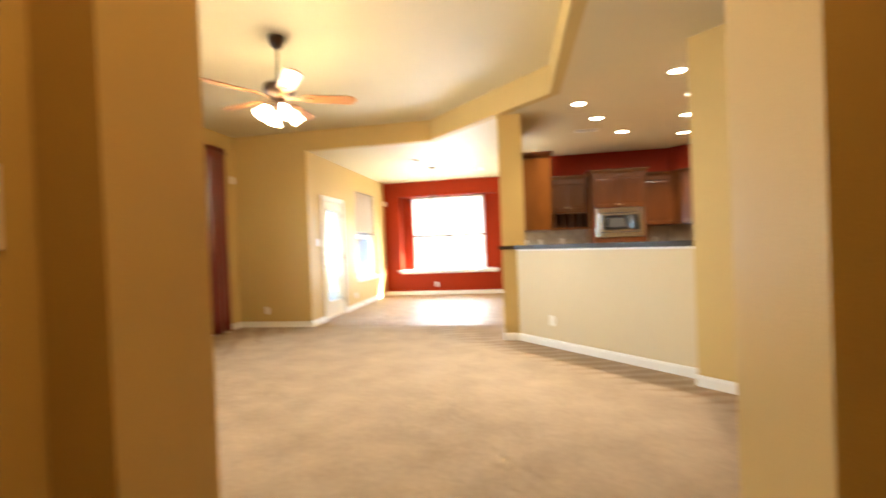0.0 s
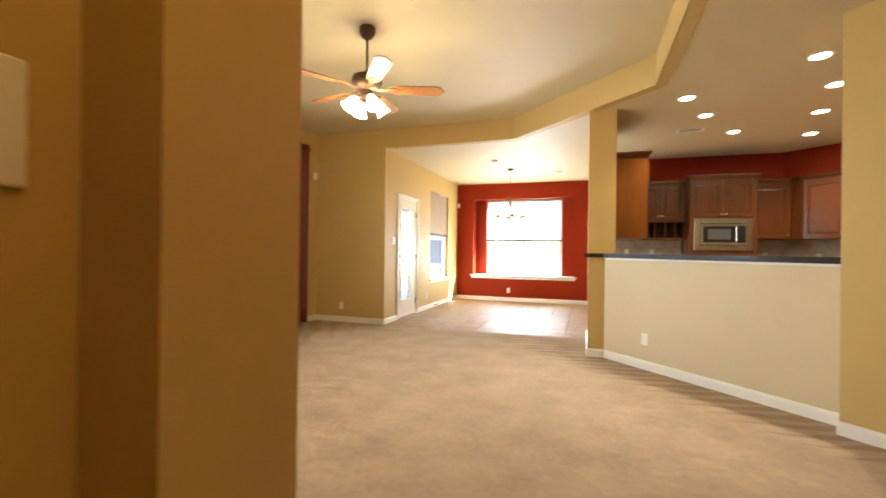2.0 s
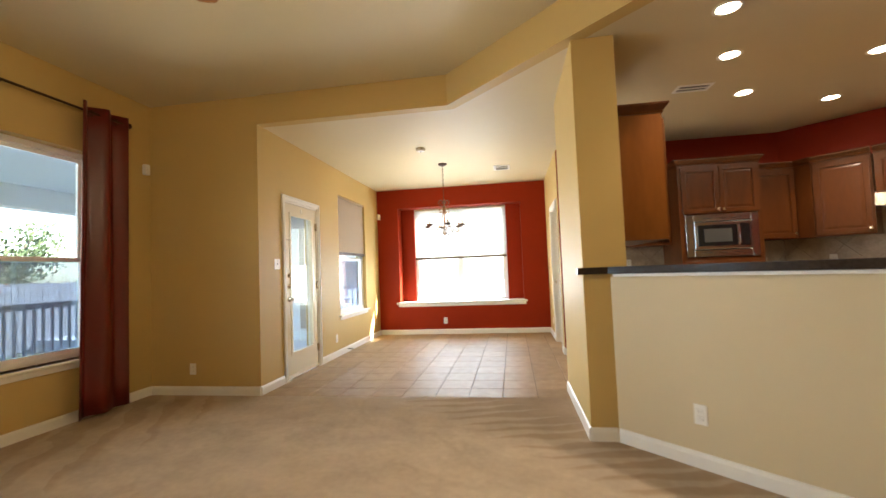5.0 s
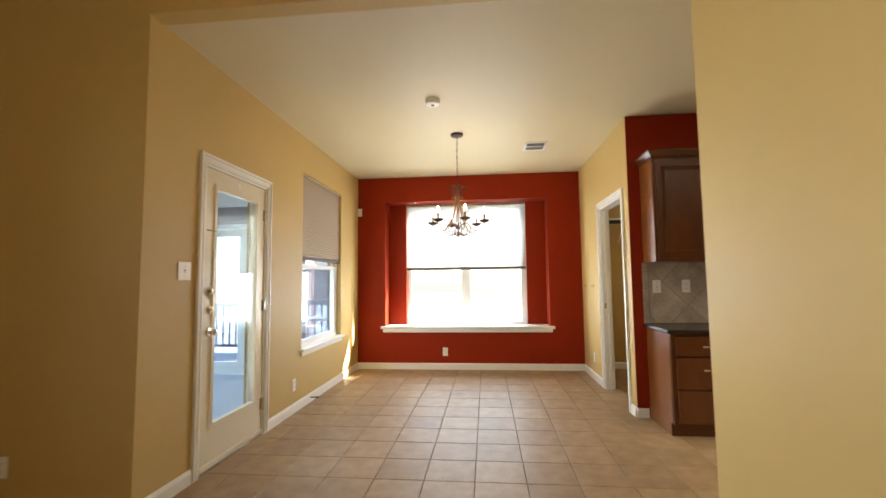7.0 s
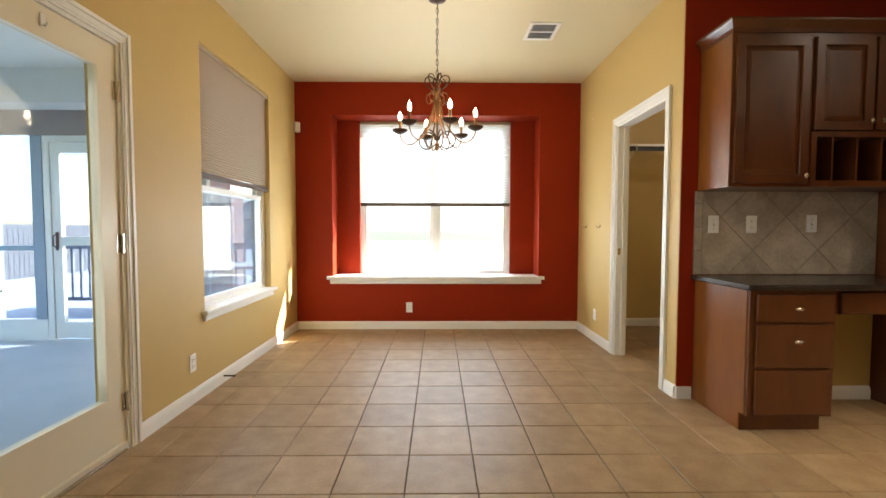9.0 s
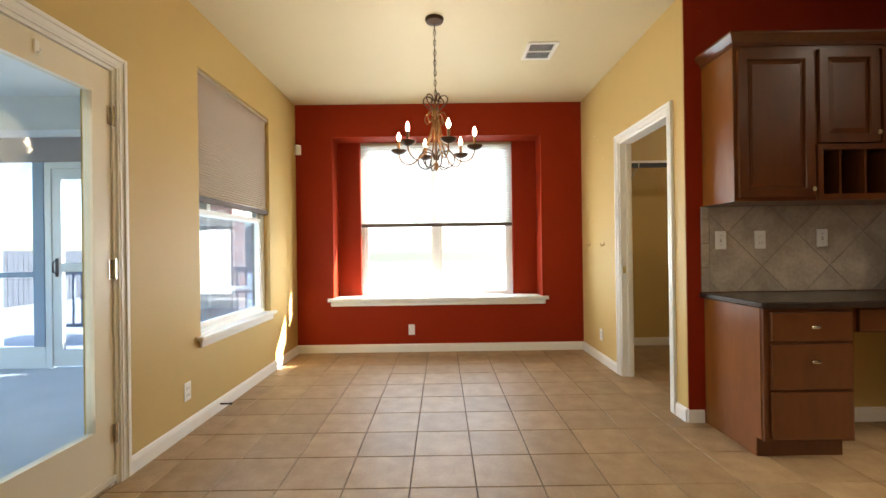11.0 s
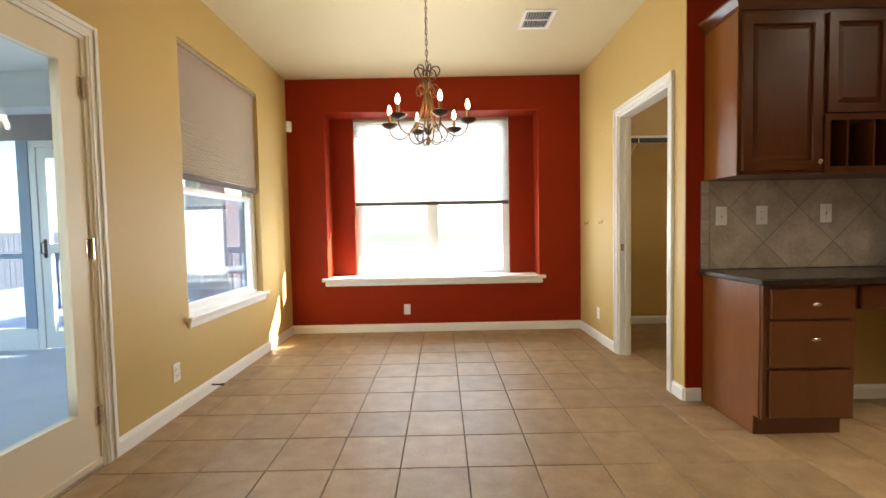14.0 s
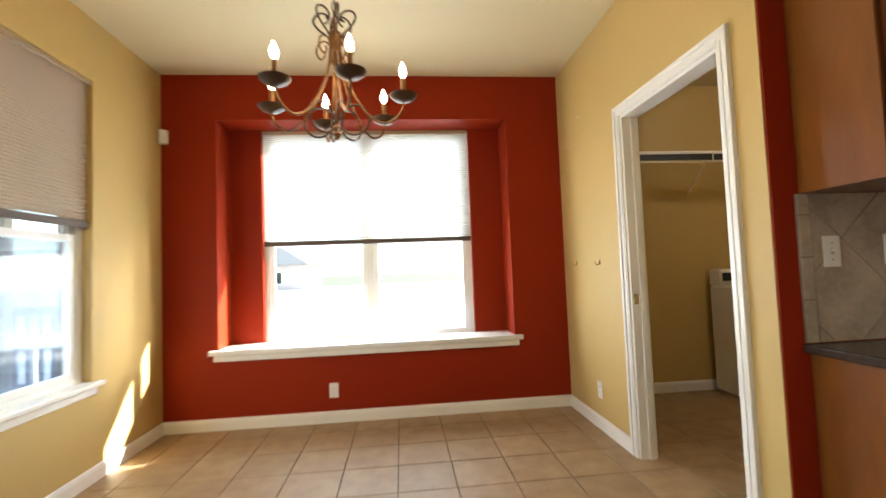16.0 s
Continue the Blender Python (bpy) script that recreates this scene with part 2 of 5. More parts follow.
M_STONE = mat("dark_granite", (0.022, 0.014, 0.011), 0.2, spots=(0.06, 0.045, 0.035), scale=60, mix=0.3, spec=0.3)
M_SPLASH = mat("taupe_stone_tile", (0.52, 0.44, 0.35), 0.4, spots=(0.34, 0.28, 0.21), scale=7, mix=0.6, bump=0.2, bump_scale=40, vary=0.12)
M_SPGROUT = mat("pale_grout", (0.22, 0.18, 0.14), 0.9)
M_STEEL = mat("brushed_stainless_steel", (0.74, 0.74, 0.75), 0.2, 1.0, spots=(0.6, 0.6, 0.61), scale=20, mix=0.3)
M_NICKEL = mat("satin_nickel", (0.72, 0.68, 0.60), 0.22, 1.0)
M_BLACK = mat("black_glass", (0.012, 0.012, 0.013), 0.08, coat=0.5)
M_DARK = mat("black_plastic", (0.02, 0.02, 0.02), 0.45)
M_BRONZE = mat("oil_rubbed_bronze", (0.06, 0.035, 0.022), 0.42, 0.7, spots=(0.12, 0.07, 0.04), scale=20)
M_GOLDB = mat("antique_brass_bronze", (0.30, 0.15, 0.05), 0.38, 0.8, spots=(0.12, 0.06, 0.03), scale=25, mix=0.5)
M_CURT = mat("burgundy_curtain_satin", (0.13, 0.007, 0.005), 0.30, spots=(0.10, 0.006, 0.004), scale=12, mix=0.3, spec=0.7)
M_BULB = glow("warm_bulb", (1.0, 0.80, 0.50), 9)
M_SHADEG = glow("frosted_lamp_glass", (1.0, 0.84, 0.60), 2.2)
M_CAN = glow("ceiling_downlight_glow", (1.0, 0.90, 0.72), 5)
M_GLASS = clear_glass()


def screen_mesh():
    """Fine pale mesh added to dim the view by half; bluish haze is put into its colour."""
    m = bpy.data.materials.new("hazy_window_screen")
    m.use_nodes = True
    n, l = m.node_tree.nodes, m.node_tree.links
    n.remove(n["Principled BSDF"])
    tr, df, mx = n.new("ShaderNodeBsdfTransparent"), n.new("ShaderNodeBsdfDiffuse"), n.new("ShaderNodeMixShader")
    tr.inputs[0].default_value = (0.50, 0.54, 0.60, 1)
    df.inputs[0].default_value = (0.62, 0.68, 0.78, 1)
    mx.inputs[0].default_value = 0.2
    l.new(tr.outputs[0], mx.inputs[1])
    l.new(df.outputs[0], mx.inputs[2])
    l.new(mx.outputs[0], n["Material Output"].inputs[0])
    return m


M_MESH = screen_mesh()
M_BLIND = shade_cloth("pleated_shade_cloth", (0.66, 0.53, 0.40), 0.5)
M_BLINDW = shade_cloth("white_pleated_shade_cloth", (0.58, 0.56, 0.52), 0.27, 0.07)
M_TANP = mat("tan_shade_headrail", (0.36, 0.27, 0.17), 0.5)
M_VINYL = mat("white_vinyl_window_frame", (0.82, 0.82, 0.80), 0.35)
M_CONC = mat("pale_concrete", (0.56, 0.60, 0.64), 0.8, spots=(0.46, 0.50, 0.54), scale=3, mix=0.4, bump=0.3, bump_scale=60)
M_PORCH = mat("tan_porch_paint", (0.50, 0.44, 0.36), 0.7, spots=(0.42, 0.37, 0.30), scale=3)
M_PORCHC = mat("pale_porch_ceiling_paint", (0.84, 0.85, 0.82), 0.7, spots=(0.74, 0.75, 0.72), scale=3)
M_PALE = mat("pale_fence_timber", (0.75, 0.73, 0.70), 0.85, spots=(0.65, 0.62, 0.60), scale=6, mix=0.5)
M_RAIL = mat("blue_grey_rail_paint", (0.22, 0.25, 0.30), 0.7, spots=(0.17, 0.19, 0.23), scale=6, mix=0.4)
M_FENCE = mat("grey_weathered_timber", (0.12, 0.13, 0.15), 0.85, spots=(0.08, 0.085, 0.10), scale=6, mix=0.5)
M_GRASS = mat("lawn_grass", (0.06, 0.085, 0.03), 0.95, spots=(0.09, 0.09, 0.04), scale=1.5, mix=0.5)
M_LEAF = mat("tree_leaves", (0.045, 0.075, 0.025), 0.8, spots=(0.07, 0.09, 0.035), scale=2, mix=0.5)
M_BARK = mat("tree_bark", (0.12, 0.09, 0.07), 0.9, bump=0.6, bump_scale=40)
M_BRICK = mat("pale_house_brick", (0.62, 0.50, 0.42), 0.85, spots=(0.35, 0.24, 0.2), scale=12, mix=0.5)
M_ROOF = mat("grey_roof_shingle", (0.16, 0.15, 0.14), 0.9, spots=(0.1, 0.1, 0.1), scale=10)

# ---- mesh helpers ----


def box(bm, x0, x1, y0, y1, z0, z1, bevel=0.0, seg=1):
    vs = [bm.verts.new((x, y, z)) for x in (x0, x1) for y in (y0, y1) for z in (z0, z1)]
    a, b, c, d, e, f, g, h = vs
    fs = [bm.faces.new(q) for q in ((a, b, d, c), (e, g, h, f), (a, e, f, b), (c, d, h, g), (a, c, g, e), (b, f, h, d))]
    if bevel:
        es = {ed for fc in fs for ed in fc.edges}
        bmesh.ops.bevel(bm, geom=list(es), offset=bevel, segments=seg, affect="EDGES", profile=0.5)
    return vs


def prism(bm, poly, z0, z1):
    lo, hi = [bm.verts.new((x, y, z0)) for x, y in poly], [bm.verts.new((x, y, z1)) for x, y in poly]
    n = len(poly)
    bm.faces.new(lo[::-1])
    bm.faces.new(hi)
    for i in range(n):
        bm.faces.new((lo[i], lo[(i + 1) % n], hi[(i + 1) % n], hi[i]))


def extrude_profile(bm, profile, start, end, out):
    """A strip of the profile (distance out from the wall, height) run from start to end on the floor plan."""
    a, b, o = Vector((*start, 0)), Vector((*end, 0)), Vector((*out, 0))
    rows = [[bm.verts.new(p + o * d + Vector((0, 0, z))) for d, z in profile] for p in (a, b)]
    n = len(profile)
    for i in range(n):
        bm.faces.new((rows[0][i], rows[1][i], rows[1][(i + 1) % n], rows[0][(i + 1) % n]))
    bm.faces.new(rows[0][::-1])
    bm.faces.new(rows[1])


def lathe(bm, profile, steps=20, at=(0, 0, 0)):
    """Turn (radius, height) pairs round the z axis."""
    rings = []
    for r, z in profile:
        if r < 1e-5:
            rings.append([bm.verts.new((at[0], at[1], at[2] + z))])
        else:
            rings.append([bm.verts.new((at[0] + r * math.cos(2 * math.pi * i / steps), at[1] + r * math.sin(2 * math.pi * i / steps), at[2] + z)) for i in range(steps)])
    for p, q in zip(rings, rings[1:]):
        for i in range(steps):
            j = (i + 1) % steps
            if len(p) == 1 and len(q) == 1:
                continue
            if len(p) == 1:
                bm.faces.new((p[0], q[j], q[i]))
            elif len(q) == 1:
                bm.faces.new((p[i], p[j], q[0]))
            else:
                bm.faces.new((p[i], p[j], q[j], q[i]))


def tube(bm, pts, r, sides=8, closed=False):
    pts = [Vector(p) for p in pts]
    n = len(pts)
    rings, up = [], Vector((0.31, 0.17, 0.93)).normalized()
    for i, p in enumerate(pts):
        a, b = (pts[i - 1], pts[(i + 1) % n]) if closed else (pts[max(i - 1, 0)], pts[min(i + 1, n - 1)])
        d = (b - a).normalized()
        s = d.cross(up)
        if s.length < 1e-3:
            s = d.cross(Vector((1, 0, 0)))
        s.normalize()
        u = s.cross(d).normalized()
        rr = r[i] if isinstance(r, (list, tuple)) else r
        rings.append([bm.verts.new(p + (s * math.cos(2 * math.pi * k / sides) + u * math.sin(2 * math.pi * k / sides)) * rr) for k in range(sides)])
    for i in range(n if closed else n - 1):
        p, q = rings[i], rings[(i + 1) % n]
        for k in range(sides):
            bm.faces.new((p[k], p[(k + 1) % sides], q[(k + 1) % sides], q[k]))
    if not closed:
        bm.faces.new(rings[0][::-1])
        bm.faces.new(rings[-1])


def part(name, bm, material, parent=None, label="", smooth=False):
    me = bpy.data.meshes.new(name)
    bmesh.ops.recalc_face_normals(bm, faces=bm.faces[:])
    if smooth:
        for f in bm.faces:
            f.smooth = True
    bm.to_mesh(me)
    bm.free()
    for m in material if isinstance(material, (list, tuple)) else [material]:
        me.materials.append(m)
    ob = new(name, me)
    if smooth:
        me.set_sharp_from_angle(angle=radians(38))
    if parent:
        ob.parent = parent
    if label:
        tagged(ob, label)
    return ob


def boxes(name, material, parent, *rows, bevel=0.0, label=""):
    bm = bmesh.new()
    for r in rows:
        one = bmesh.new()
        box(one, *r, bevel=bevel)
        me = bpy.data.meshes.new("t")
        one.to_mesh(me)
        one.free()
        bm.from_mesh(me)
        bpy.data.meshes.remove(me)
    return part(name, bm, material, parent, label)


def thing(name, at, label, category, group="", turn=0.0):
    ob = new(name)
    ob.empty_display_size = 0.1
    ob.matrix_world = pose(*at, 0, 0, turn)
    return tagged(ob, label, category, group)


def wall_grid(bm, c0, c1, us, vs, holes, along="y"):
    """One connected slab between c0 and c1 with rectangular holes (u0, u1, v0, v1); u runs along the wall, v is height."""
    us = sorted({*us, *(h[k] for h in holes for k in (0, 1))})
    vs = sorted({*vs, *(h[k] for h in holes for k in (2, 3))})
    made = {}

    def v(c, u, w):
        key = (round(c, 5), round(u, 5), round(w, 5))
        if key not in made:
            made[key] = bm.verts.new((c, u, w) if along == "y" else (u, c, w))
        return made[key]

    def solid(a, b):
        if not (0 <= a < len(us) - 1 and 0 <= b < len(vs) - 1):
            return False
        u, w = (us[a] + us[a + 1]) / 2, (vs[b] + vs[b + 1]) / 2
        return not any(h[0] < u < h[1] and h[2] < w < h[3] for h in holes)

    for a in range(len(us) - 1):
        for b in range(len(vs) - 1):
            if not solid(a, b):
                continue
            u0, u1, w0, w1 = us[a], us[a + 1], vs[b], vs[b + 1]
            for c in (c0, c1):
                bm.faces.new((v(c, u0, w0), v(c, u1, w0), v(c, u1, w1), v(c, u0, w1)))
            for near, p, q in ((solid(a - 1, b), (u0, w0), (u0, w1)), (solid(a + 1, b), (u1, w0), (u1, w1)), (solid(a, b - 1), (u0, w0), (u1, w0)), (solid(a, b + 1), (u0, w1), (u1, w1))):
                if not near:
                    bm.faces.new((v(c0, *p), v(c0, *q), v(c1, *q), v(c1, *p)))


def wall_x(name, material, x0, x1, y0, y1, z1, holes, label):
    """A wall that runs along y, between x0 and x1; holes: (y0, y1, z0, z1)."""
    bm = bmesh.new()
    wall_grid(bm, x0, x1, (y0, y1), (0, z1), holes)
    return tagged(part(name, bm, material), label, "wall", kind="structure")


def ring(bm, x0, x1, z0, z1, w, y0, y1):
    """A rectangular frame in the x-z plane, one connected piece."""
    wall_grid(bm, y0, y1, (x0, x1), (z0, z1), [(x0 + w, x1 - w, z0 + w, z1 - w)], along="x")


# ---- the shell ----
LOW, HIGH = 2.745, 3.04
XB, XP = -3.12, 0.045       # breakfast room's side walls
YR = 10.36                  # red wall
XL, YN, YS = -4.36, 6.40, 0.83
YK, XK = 8.34, 4.65         # kitchen walls

wall_x("wall_breakfast_side", M_YEL, XB - 0.17, XB, YN + 0.17, 10.75, HIGH + 0.2, [(6.91, 7.72, 0, 2.04), (8.45, 9.62, 0.56, 2.365)], "ochre painted breakfast room wall with patio door and window")
north = boxes("wall_living_north", M_YEL, None, (XL - 0.17, XB, YN, YN + 0.17, 0, HIGH + 0.2))
tagged(north, "ochre painted end wall of the living room", "wall", kind="structure")
WINS = [(4.90, 5.82, 0.53, 2.365), (3.79, 4.71, 0.53, 2.365), (2.42, 3.34, 0.53, 2.365)]
wall_x("wall_living_windows", M_YEL, XL - 0.17, XL, YS - 0.2, YN + 0.17, HIGH + 0.2, WINS, "ochre painted living room wall with three tall windows")
# red wall with a square window recess
bm = bmesh.new()
NX0, NX1, NZ0, NZ1, GX0, GX1, YG = -2.715, -0.405, 0.56, 2.385, -2.46, -0.68, 10.68
wall_grid(bm, YR, 10.75, (XB, XP + 0.1), (0, HIGH + 0.2), [(NX0, NX1, NZ0, NZ1)], along="x")
red = tagged(part("wall_red", bm, M_RED), "brick-red painted accent wall with a deep window recess", "wall", kind="structure")
for xa, xb in ((NX0, GX0), (GX1, NX1)):
    boxes("recess_back", M_RED, red, (xa, xb, YG - 0.045, 10.75, NZ0, NZ1))
# wall with the laundry doorway
DY0, DY1 = 8.53, 9.35
wall_x("wall_pantry", M_YEL, XP, XP + 0.10, YK, YR, HIGH, [(DY0, DY1, 0, 2.04)], "ochre painted wall with an open laundry doorway")
tagged(boxes("wall_kitchen_back", M_RED, None, (XP + 0.004, 2.75, YK - 0.008, YK + 0.12, 0, LOW + 0.1)), "dark red painted kitchen wall above the cabinets", "wall", kind="structure")
s = 0.12 / math.sqrt(2)
bm = bmesh.new()
prism(bm, [(2.75, YK), (XK, YK - (XK - 2.75)), (XK + 2 * s, YK - (XK - 2.75)), (2.75, YK + 2 * s)], 0, LOW + 0.1)
tagged(part("wall_kitchen_corner", bm, M_RED), "dark red painted angled kitchen wall", "wall", kind="structure")
tagged(boxes("wall_kitchen_east", M_RED, None, (XK, XK + 0.12, YS, YK - (XK - 2.75), 0, LOW + 0.1)), "dark red painted kitchen wall behind the refrigerator", "wall", kind="structure")
# stub wall between breakfast room and kitchen, the half wall and the pillar
bm = bmesh.new()
box(bm, -0.125, 0.16, 5.44, 6.64, 0, LOW + 0.02)
tagged(part("wall_stub", bm, M_YEL), "ochre painted wall end beside the breakfast bar", "wall", kind="structure")


def diag(a, b):
    """The plan place a metres along the 45 degree half wall from its column end and b metres back from its living room face."""
    r = math.sqrt(0.5)
    return (0.10 + a * r + b * r, 5.39 - a * r + b * r)


bm = bmesh.new()
prism(bm, [diag(-0.069, 0), diag(2.12, 0), diag(2.12, 0.115), diag(-0.069, 0.115)], 0, 1.085)
tagged(part("wall_half", bm, M_HALF), "pale khaki painted angled half wall under the breakfast bar", "wall", kind="structure")
bm = bmesh.new()
prism(bm, [diag(2.05, -0.17), diag(2.36, -0.17), diag(2.36, 0.14), diag(2.05, 0.14)], 0, LOW + 0.02)
tagged(part("pillar", bm, M_YEL), "ochre painted square pillar at the end of the bar", "wall", kind="structure")
# hallway the walk comes from
for name, row, lab in (
    ("wall_living_south", (XL - 0.17, -0.512, YS - 0.2, YS, 0, HIGH + 0.2), "ochre painted wall beside the hallway opening"),
    ("wall_living_south", (0.355, XK + 0.12, YS - 0.2, YS, 0, HIGH + 0.2), "ochre painted wall beside the hallway opening"),
    ("wall_hall", (-0.75, -0.622, -2.0, YS - 0.2, 0, 2.46), "ochre painted hallway wall with a light switch"),
    ("wall_hall", (0.47, 0.62, -2.0, YS - 0.2, 0, 2.46), "ochre painted hallway wall"),
    ("wall_hall", (-0.75, 0.62, -2.12, -2.0, 0, 2.46), "ochre painted end wall of the hallway"),
    ("wall_header", (-0.512, 0.355, YS - 0.2, YS, 2.44, HIGH + 0.2), "ochre painted header over the hallway opening"),
):
    tagged(boxes(name, M_YEL, None, row), lab, "wall", kind="structure")
# laundry room behind the doorway
for row in ((XP + 0.1, 2.5, 10.52, 10.64, 0, LOW + 0.1), (2.5, 2.62, YK + 0.12, 10.64, 0, LOW + 0.1)):
    tagged(boxes("wall_laundry", M_YEL, None, row), "ochre painted laundry room wall", "wall", kind="structure")
tagged(boxes("wall_laundry", M_YEL, None, (XP + 0.1, 2.5, YK + 0.12, YK + 0.16, 0, LOW + 0.1)), "ochre painted laundry room wall", "wall", kind="structure")

# ceilings: low over breakfast room, kitchen and hall, higher over the living room
bm = bmesh.new()
K1, K2, XT = (-1.14, 6.39), (0.46, 4.79), 0.46
prism(bm, [(XB, YN - 0.01), K1, K2, (XT, YS), (XK + 0.1, YS), (XK + 0.1, 10.75), (XB - 0.1, 10.75), (XB - 0.1, YN + 0.02), (XB, YN + 0.02)], LOW, LOW + 0.02)
tagged(part("ceiling_low", bm, M_CEIL), "cream painted lower ceiling over kitchen and breakfast room", "ceiling", kind="structure")
tagged(boxes("ceiling_living", M_CEIL, None, (XL - 0.1, XT + 0.12, YS - 0.1, YN + 0.1, HIGH, HIGH + 0.1)), "cream painted raised living room ceiling", "ceiling", kind="structure")
tagged(boxes("ceiling_hall", M_CEIL, None, (-0.7, 0.6, -2.1, YS - 0.2, 2.44, 2.5)), "cream painted hallway ceiling", "ceiling", kind="structure")
bm = bmesh.new()
prism(bm, [(XB, YN - 0.012), (K1[0], K1[1] - 0.002), (K2[0] - 0.0, K2[1] - 0.002), (XT, YS), (XT + 0.1, YS), (XT + 0.1, K2[1] + 0.05), (K1[0] + 0.05, YN + 0.1), (XB, YN + 0.1)], LOW - 0.004, HIGH + 0.01)
tagged(part("soffit", bm, M_YEL), "ochre painted ceiling drop round the living room", "wall", kind="structure")

# floors
bm = bmesh.new()
prism(bm, [(XL - 0.1, -2.1), (XK, -2.1), (XK, 3.75), (1.95, 3.75), (-0.05, 5.75), (-0.05, YN), (XL - 0.1, YN)], -0.05, 0.0)
tagged(part("floor_carpet", bm, M_CARPET), "beige cut-pile carpet with vacuum and foot marks and a painted dim strip", "floor", kind="structure")
bm = bmesh.new()
prism(bm, [(XB - 0.02, YN), (-0.05, YN), (-0.05, 5.75), (1.95, 3.75), (XK, 3.75), (XK, 10.53), (XB - 0.02, 10.53)], -0.05, -0.008)
floor_tiles = tagged(part("floor_tiles", bm, M_GROUT), "beige square ceramic tile floor with brown grout", "floor", kind="structure")

# skirting
SKIRT = [(0, 0), (0.015, 0), (0.015, 0.065), (0.009, 0.082), (0, 0.088)]


def skirting(points, side):
    """Baseboard along a line of plan points; side: +1 if the room is on the left of the way along it."""
    for a, b in zip(points, points[1:]):
        a, b = Vector(a), Vector(b)
        d = (b - a).normalized()
        bm = bmesh.new()
        extrude_profile(bm, SKIRT, a, b, (-d.y * side, d.x * side))
        tagged(part("baseboard", bm, M_TRIM), "white painted baseboard along the wall", "baseboard", kind="structure")


skirting([(XB, 7.785), (XB, YR), (XP, YR), (XP, 9.42)], -1)
skirting([(XP, 8.465), (XP, YK), (0.145, YK)], -1)
skirting([(XB, 6.845), (XB, YN), (XL, YN), (XL, YS), (-0.512, YS)], 1)
skirting([(-0.125, 6.64), (-0.125, 5.44), (0.045, 5.44)], -1)
skirting([diag(-0.06, 0)[0:2], diag(2.05, 0)[0:2]], -1)
skirting([diag(2.05, -0.0), diag(2.05, -0.17), diag(2.36, -0.17), diag(2.36, 0.14)], -1)
skirting([(XP + 0.1, 10.52), (2.5, 10.52)], -1)
skirting([(0.66, YK - 0.016), (1.335, YK - 0.016)], -1)


# ---- windows and doors ----
def window(at, turn, w, h, label, mull=False, screened=False):
    """A double-hung vinyl window; local x runs along the wall, y out of the room, z up from the sill."""
    o = thing("window", at, label, "window", turn=turn)
    f = 0.045
    bm = bmesh.new()
    ring(bm, -w / 2, w / 2, 0, h, f, 0.05, 0.12)
    part("window_frame", bm, M_VINYL, o)
    xs = [(-w / 2 + f, -0.03), (0.03, w / 2 - f)] if mull else [(-w / 2 + f, w / 2 - f)]
    if mull:
        boxes("mullion", M_VINYL, o, (-0.03, 0.03, 0.045, 0.12, f, h - f), bevel=0.003)
    for a, b in xs:
        mid = h * 0.47
        g = 0.035
        for lo, hi, y in ((f, mid + 0.02, 0.06), (mid - 0.02, h - f, 0.09)):
            bm = bmesh.new()
            ring(bm, a, b, lo, hi, g, y, y + 0.025)
            sash = part("sash", bm, M_VINYL, o)
            pane = boxes("pane", M_GLASS, sash, (a + g, b - g, y + 0.011, y + 0.015, lo + g, hi - g))
            pane.visible_shadow = False
        if screened:
            boxes("insect_screen", M_MESH, o, (a, b, 0.122, 0.124, f, mid)).visible_shadow = False
    return o


def sill(at, turn, w, depth, label):
    """A wooden window stool with horns and an apron below; local y=0 is the wall's face, the room at -y."""
    bm = bmesh.new()
    box(bm, -w / 2 - 0.05, w / 2 + 0.05, -0.045, 0.0, -0.028, 0.0, 0.006, 2)
    o = part("window_sill", bm, M_TRIM)
    o.matrix_world = pose(*at, 0, 0, turn)
    tagged(o, label, "window sill", kind="structure")
    boxes("stool_board", M_TRIM, o, (-w / 2, w / 2, 0.0, depth, -0.024, 0.0))
    bm = bmesh.new()
    box(bm, -w / 2 - 0.02, w / 2 + 0.02, -0.018, -0.0005, -0.075, -0.029, 0.005, 2)
    part("apron", bm, M_TRIM, o)


for i, (a, b, lo, hi) in enumerate(WINS):
    window((XL - 0.05, (a + b) / 2, lo), 90, b - a, hi - lo, "white double-hung window in the living room wall", screened=True)
    sill((XL, (a + b) / 2, lo), 90, b - a, 0.10, "white painted sill under a living room window")
window((XB - 0.005, (8.45 + 9.62) / 2, 0.56), 90, 1.17, 1.805, "white double-hung window with a half-drawn pleated shade", screened=True)
sill((XB, (8.45 + 9.62) / 2, 0.575), 90, 1.17, 0.056, "white painted sill under the breakfast room window")
window(((GX0 + GX1) / 2, YG - 0.045, 0.555), 0, GX1 - GX0, NZ1 - 0.557, "wide white double window in the red recess", mull=True)
bm = bmesh.new()
prism(bm, [(NX0 - 0.06, YR - 0.05), (NX1 + 0.06, YR - 0.05), (NX1 + 0.06, YR - 0.002), (NX1, YR - 0.002), (NX1, YG - 0.047), (NX0, YG - 0.047), (NX0, YR - 0.002), (NX0 - 0.06, YR - 0.002)], 0.563, 0.598)
bmesh.ops.bevel(bm, geom=[e for e in bm.edges if abs(e.verts[0].co.y - YR + 0.05) < 0.001 and abs(e.verts[1].co.y - YR + 0.05) < 0.001], offset=0.008, segments=2, affect="EDGES")
o = tagged(part("window_sill", bm, M_TRIM), "deep white painted sill in the red window recess", "window sill", kind="structure")
bm = bmesh.new()
box(bm, NX0 - 0.03, NX1 + 0.03, YR - 0.03, YR - 0.001, 0.513, 0.562, 0.01, 2)
part("apron", bm, M_TRIM, o)


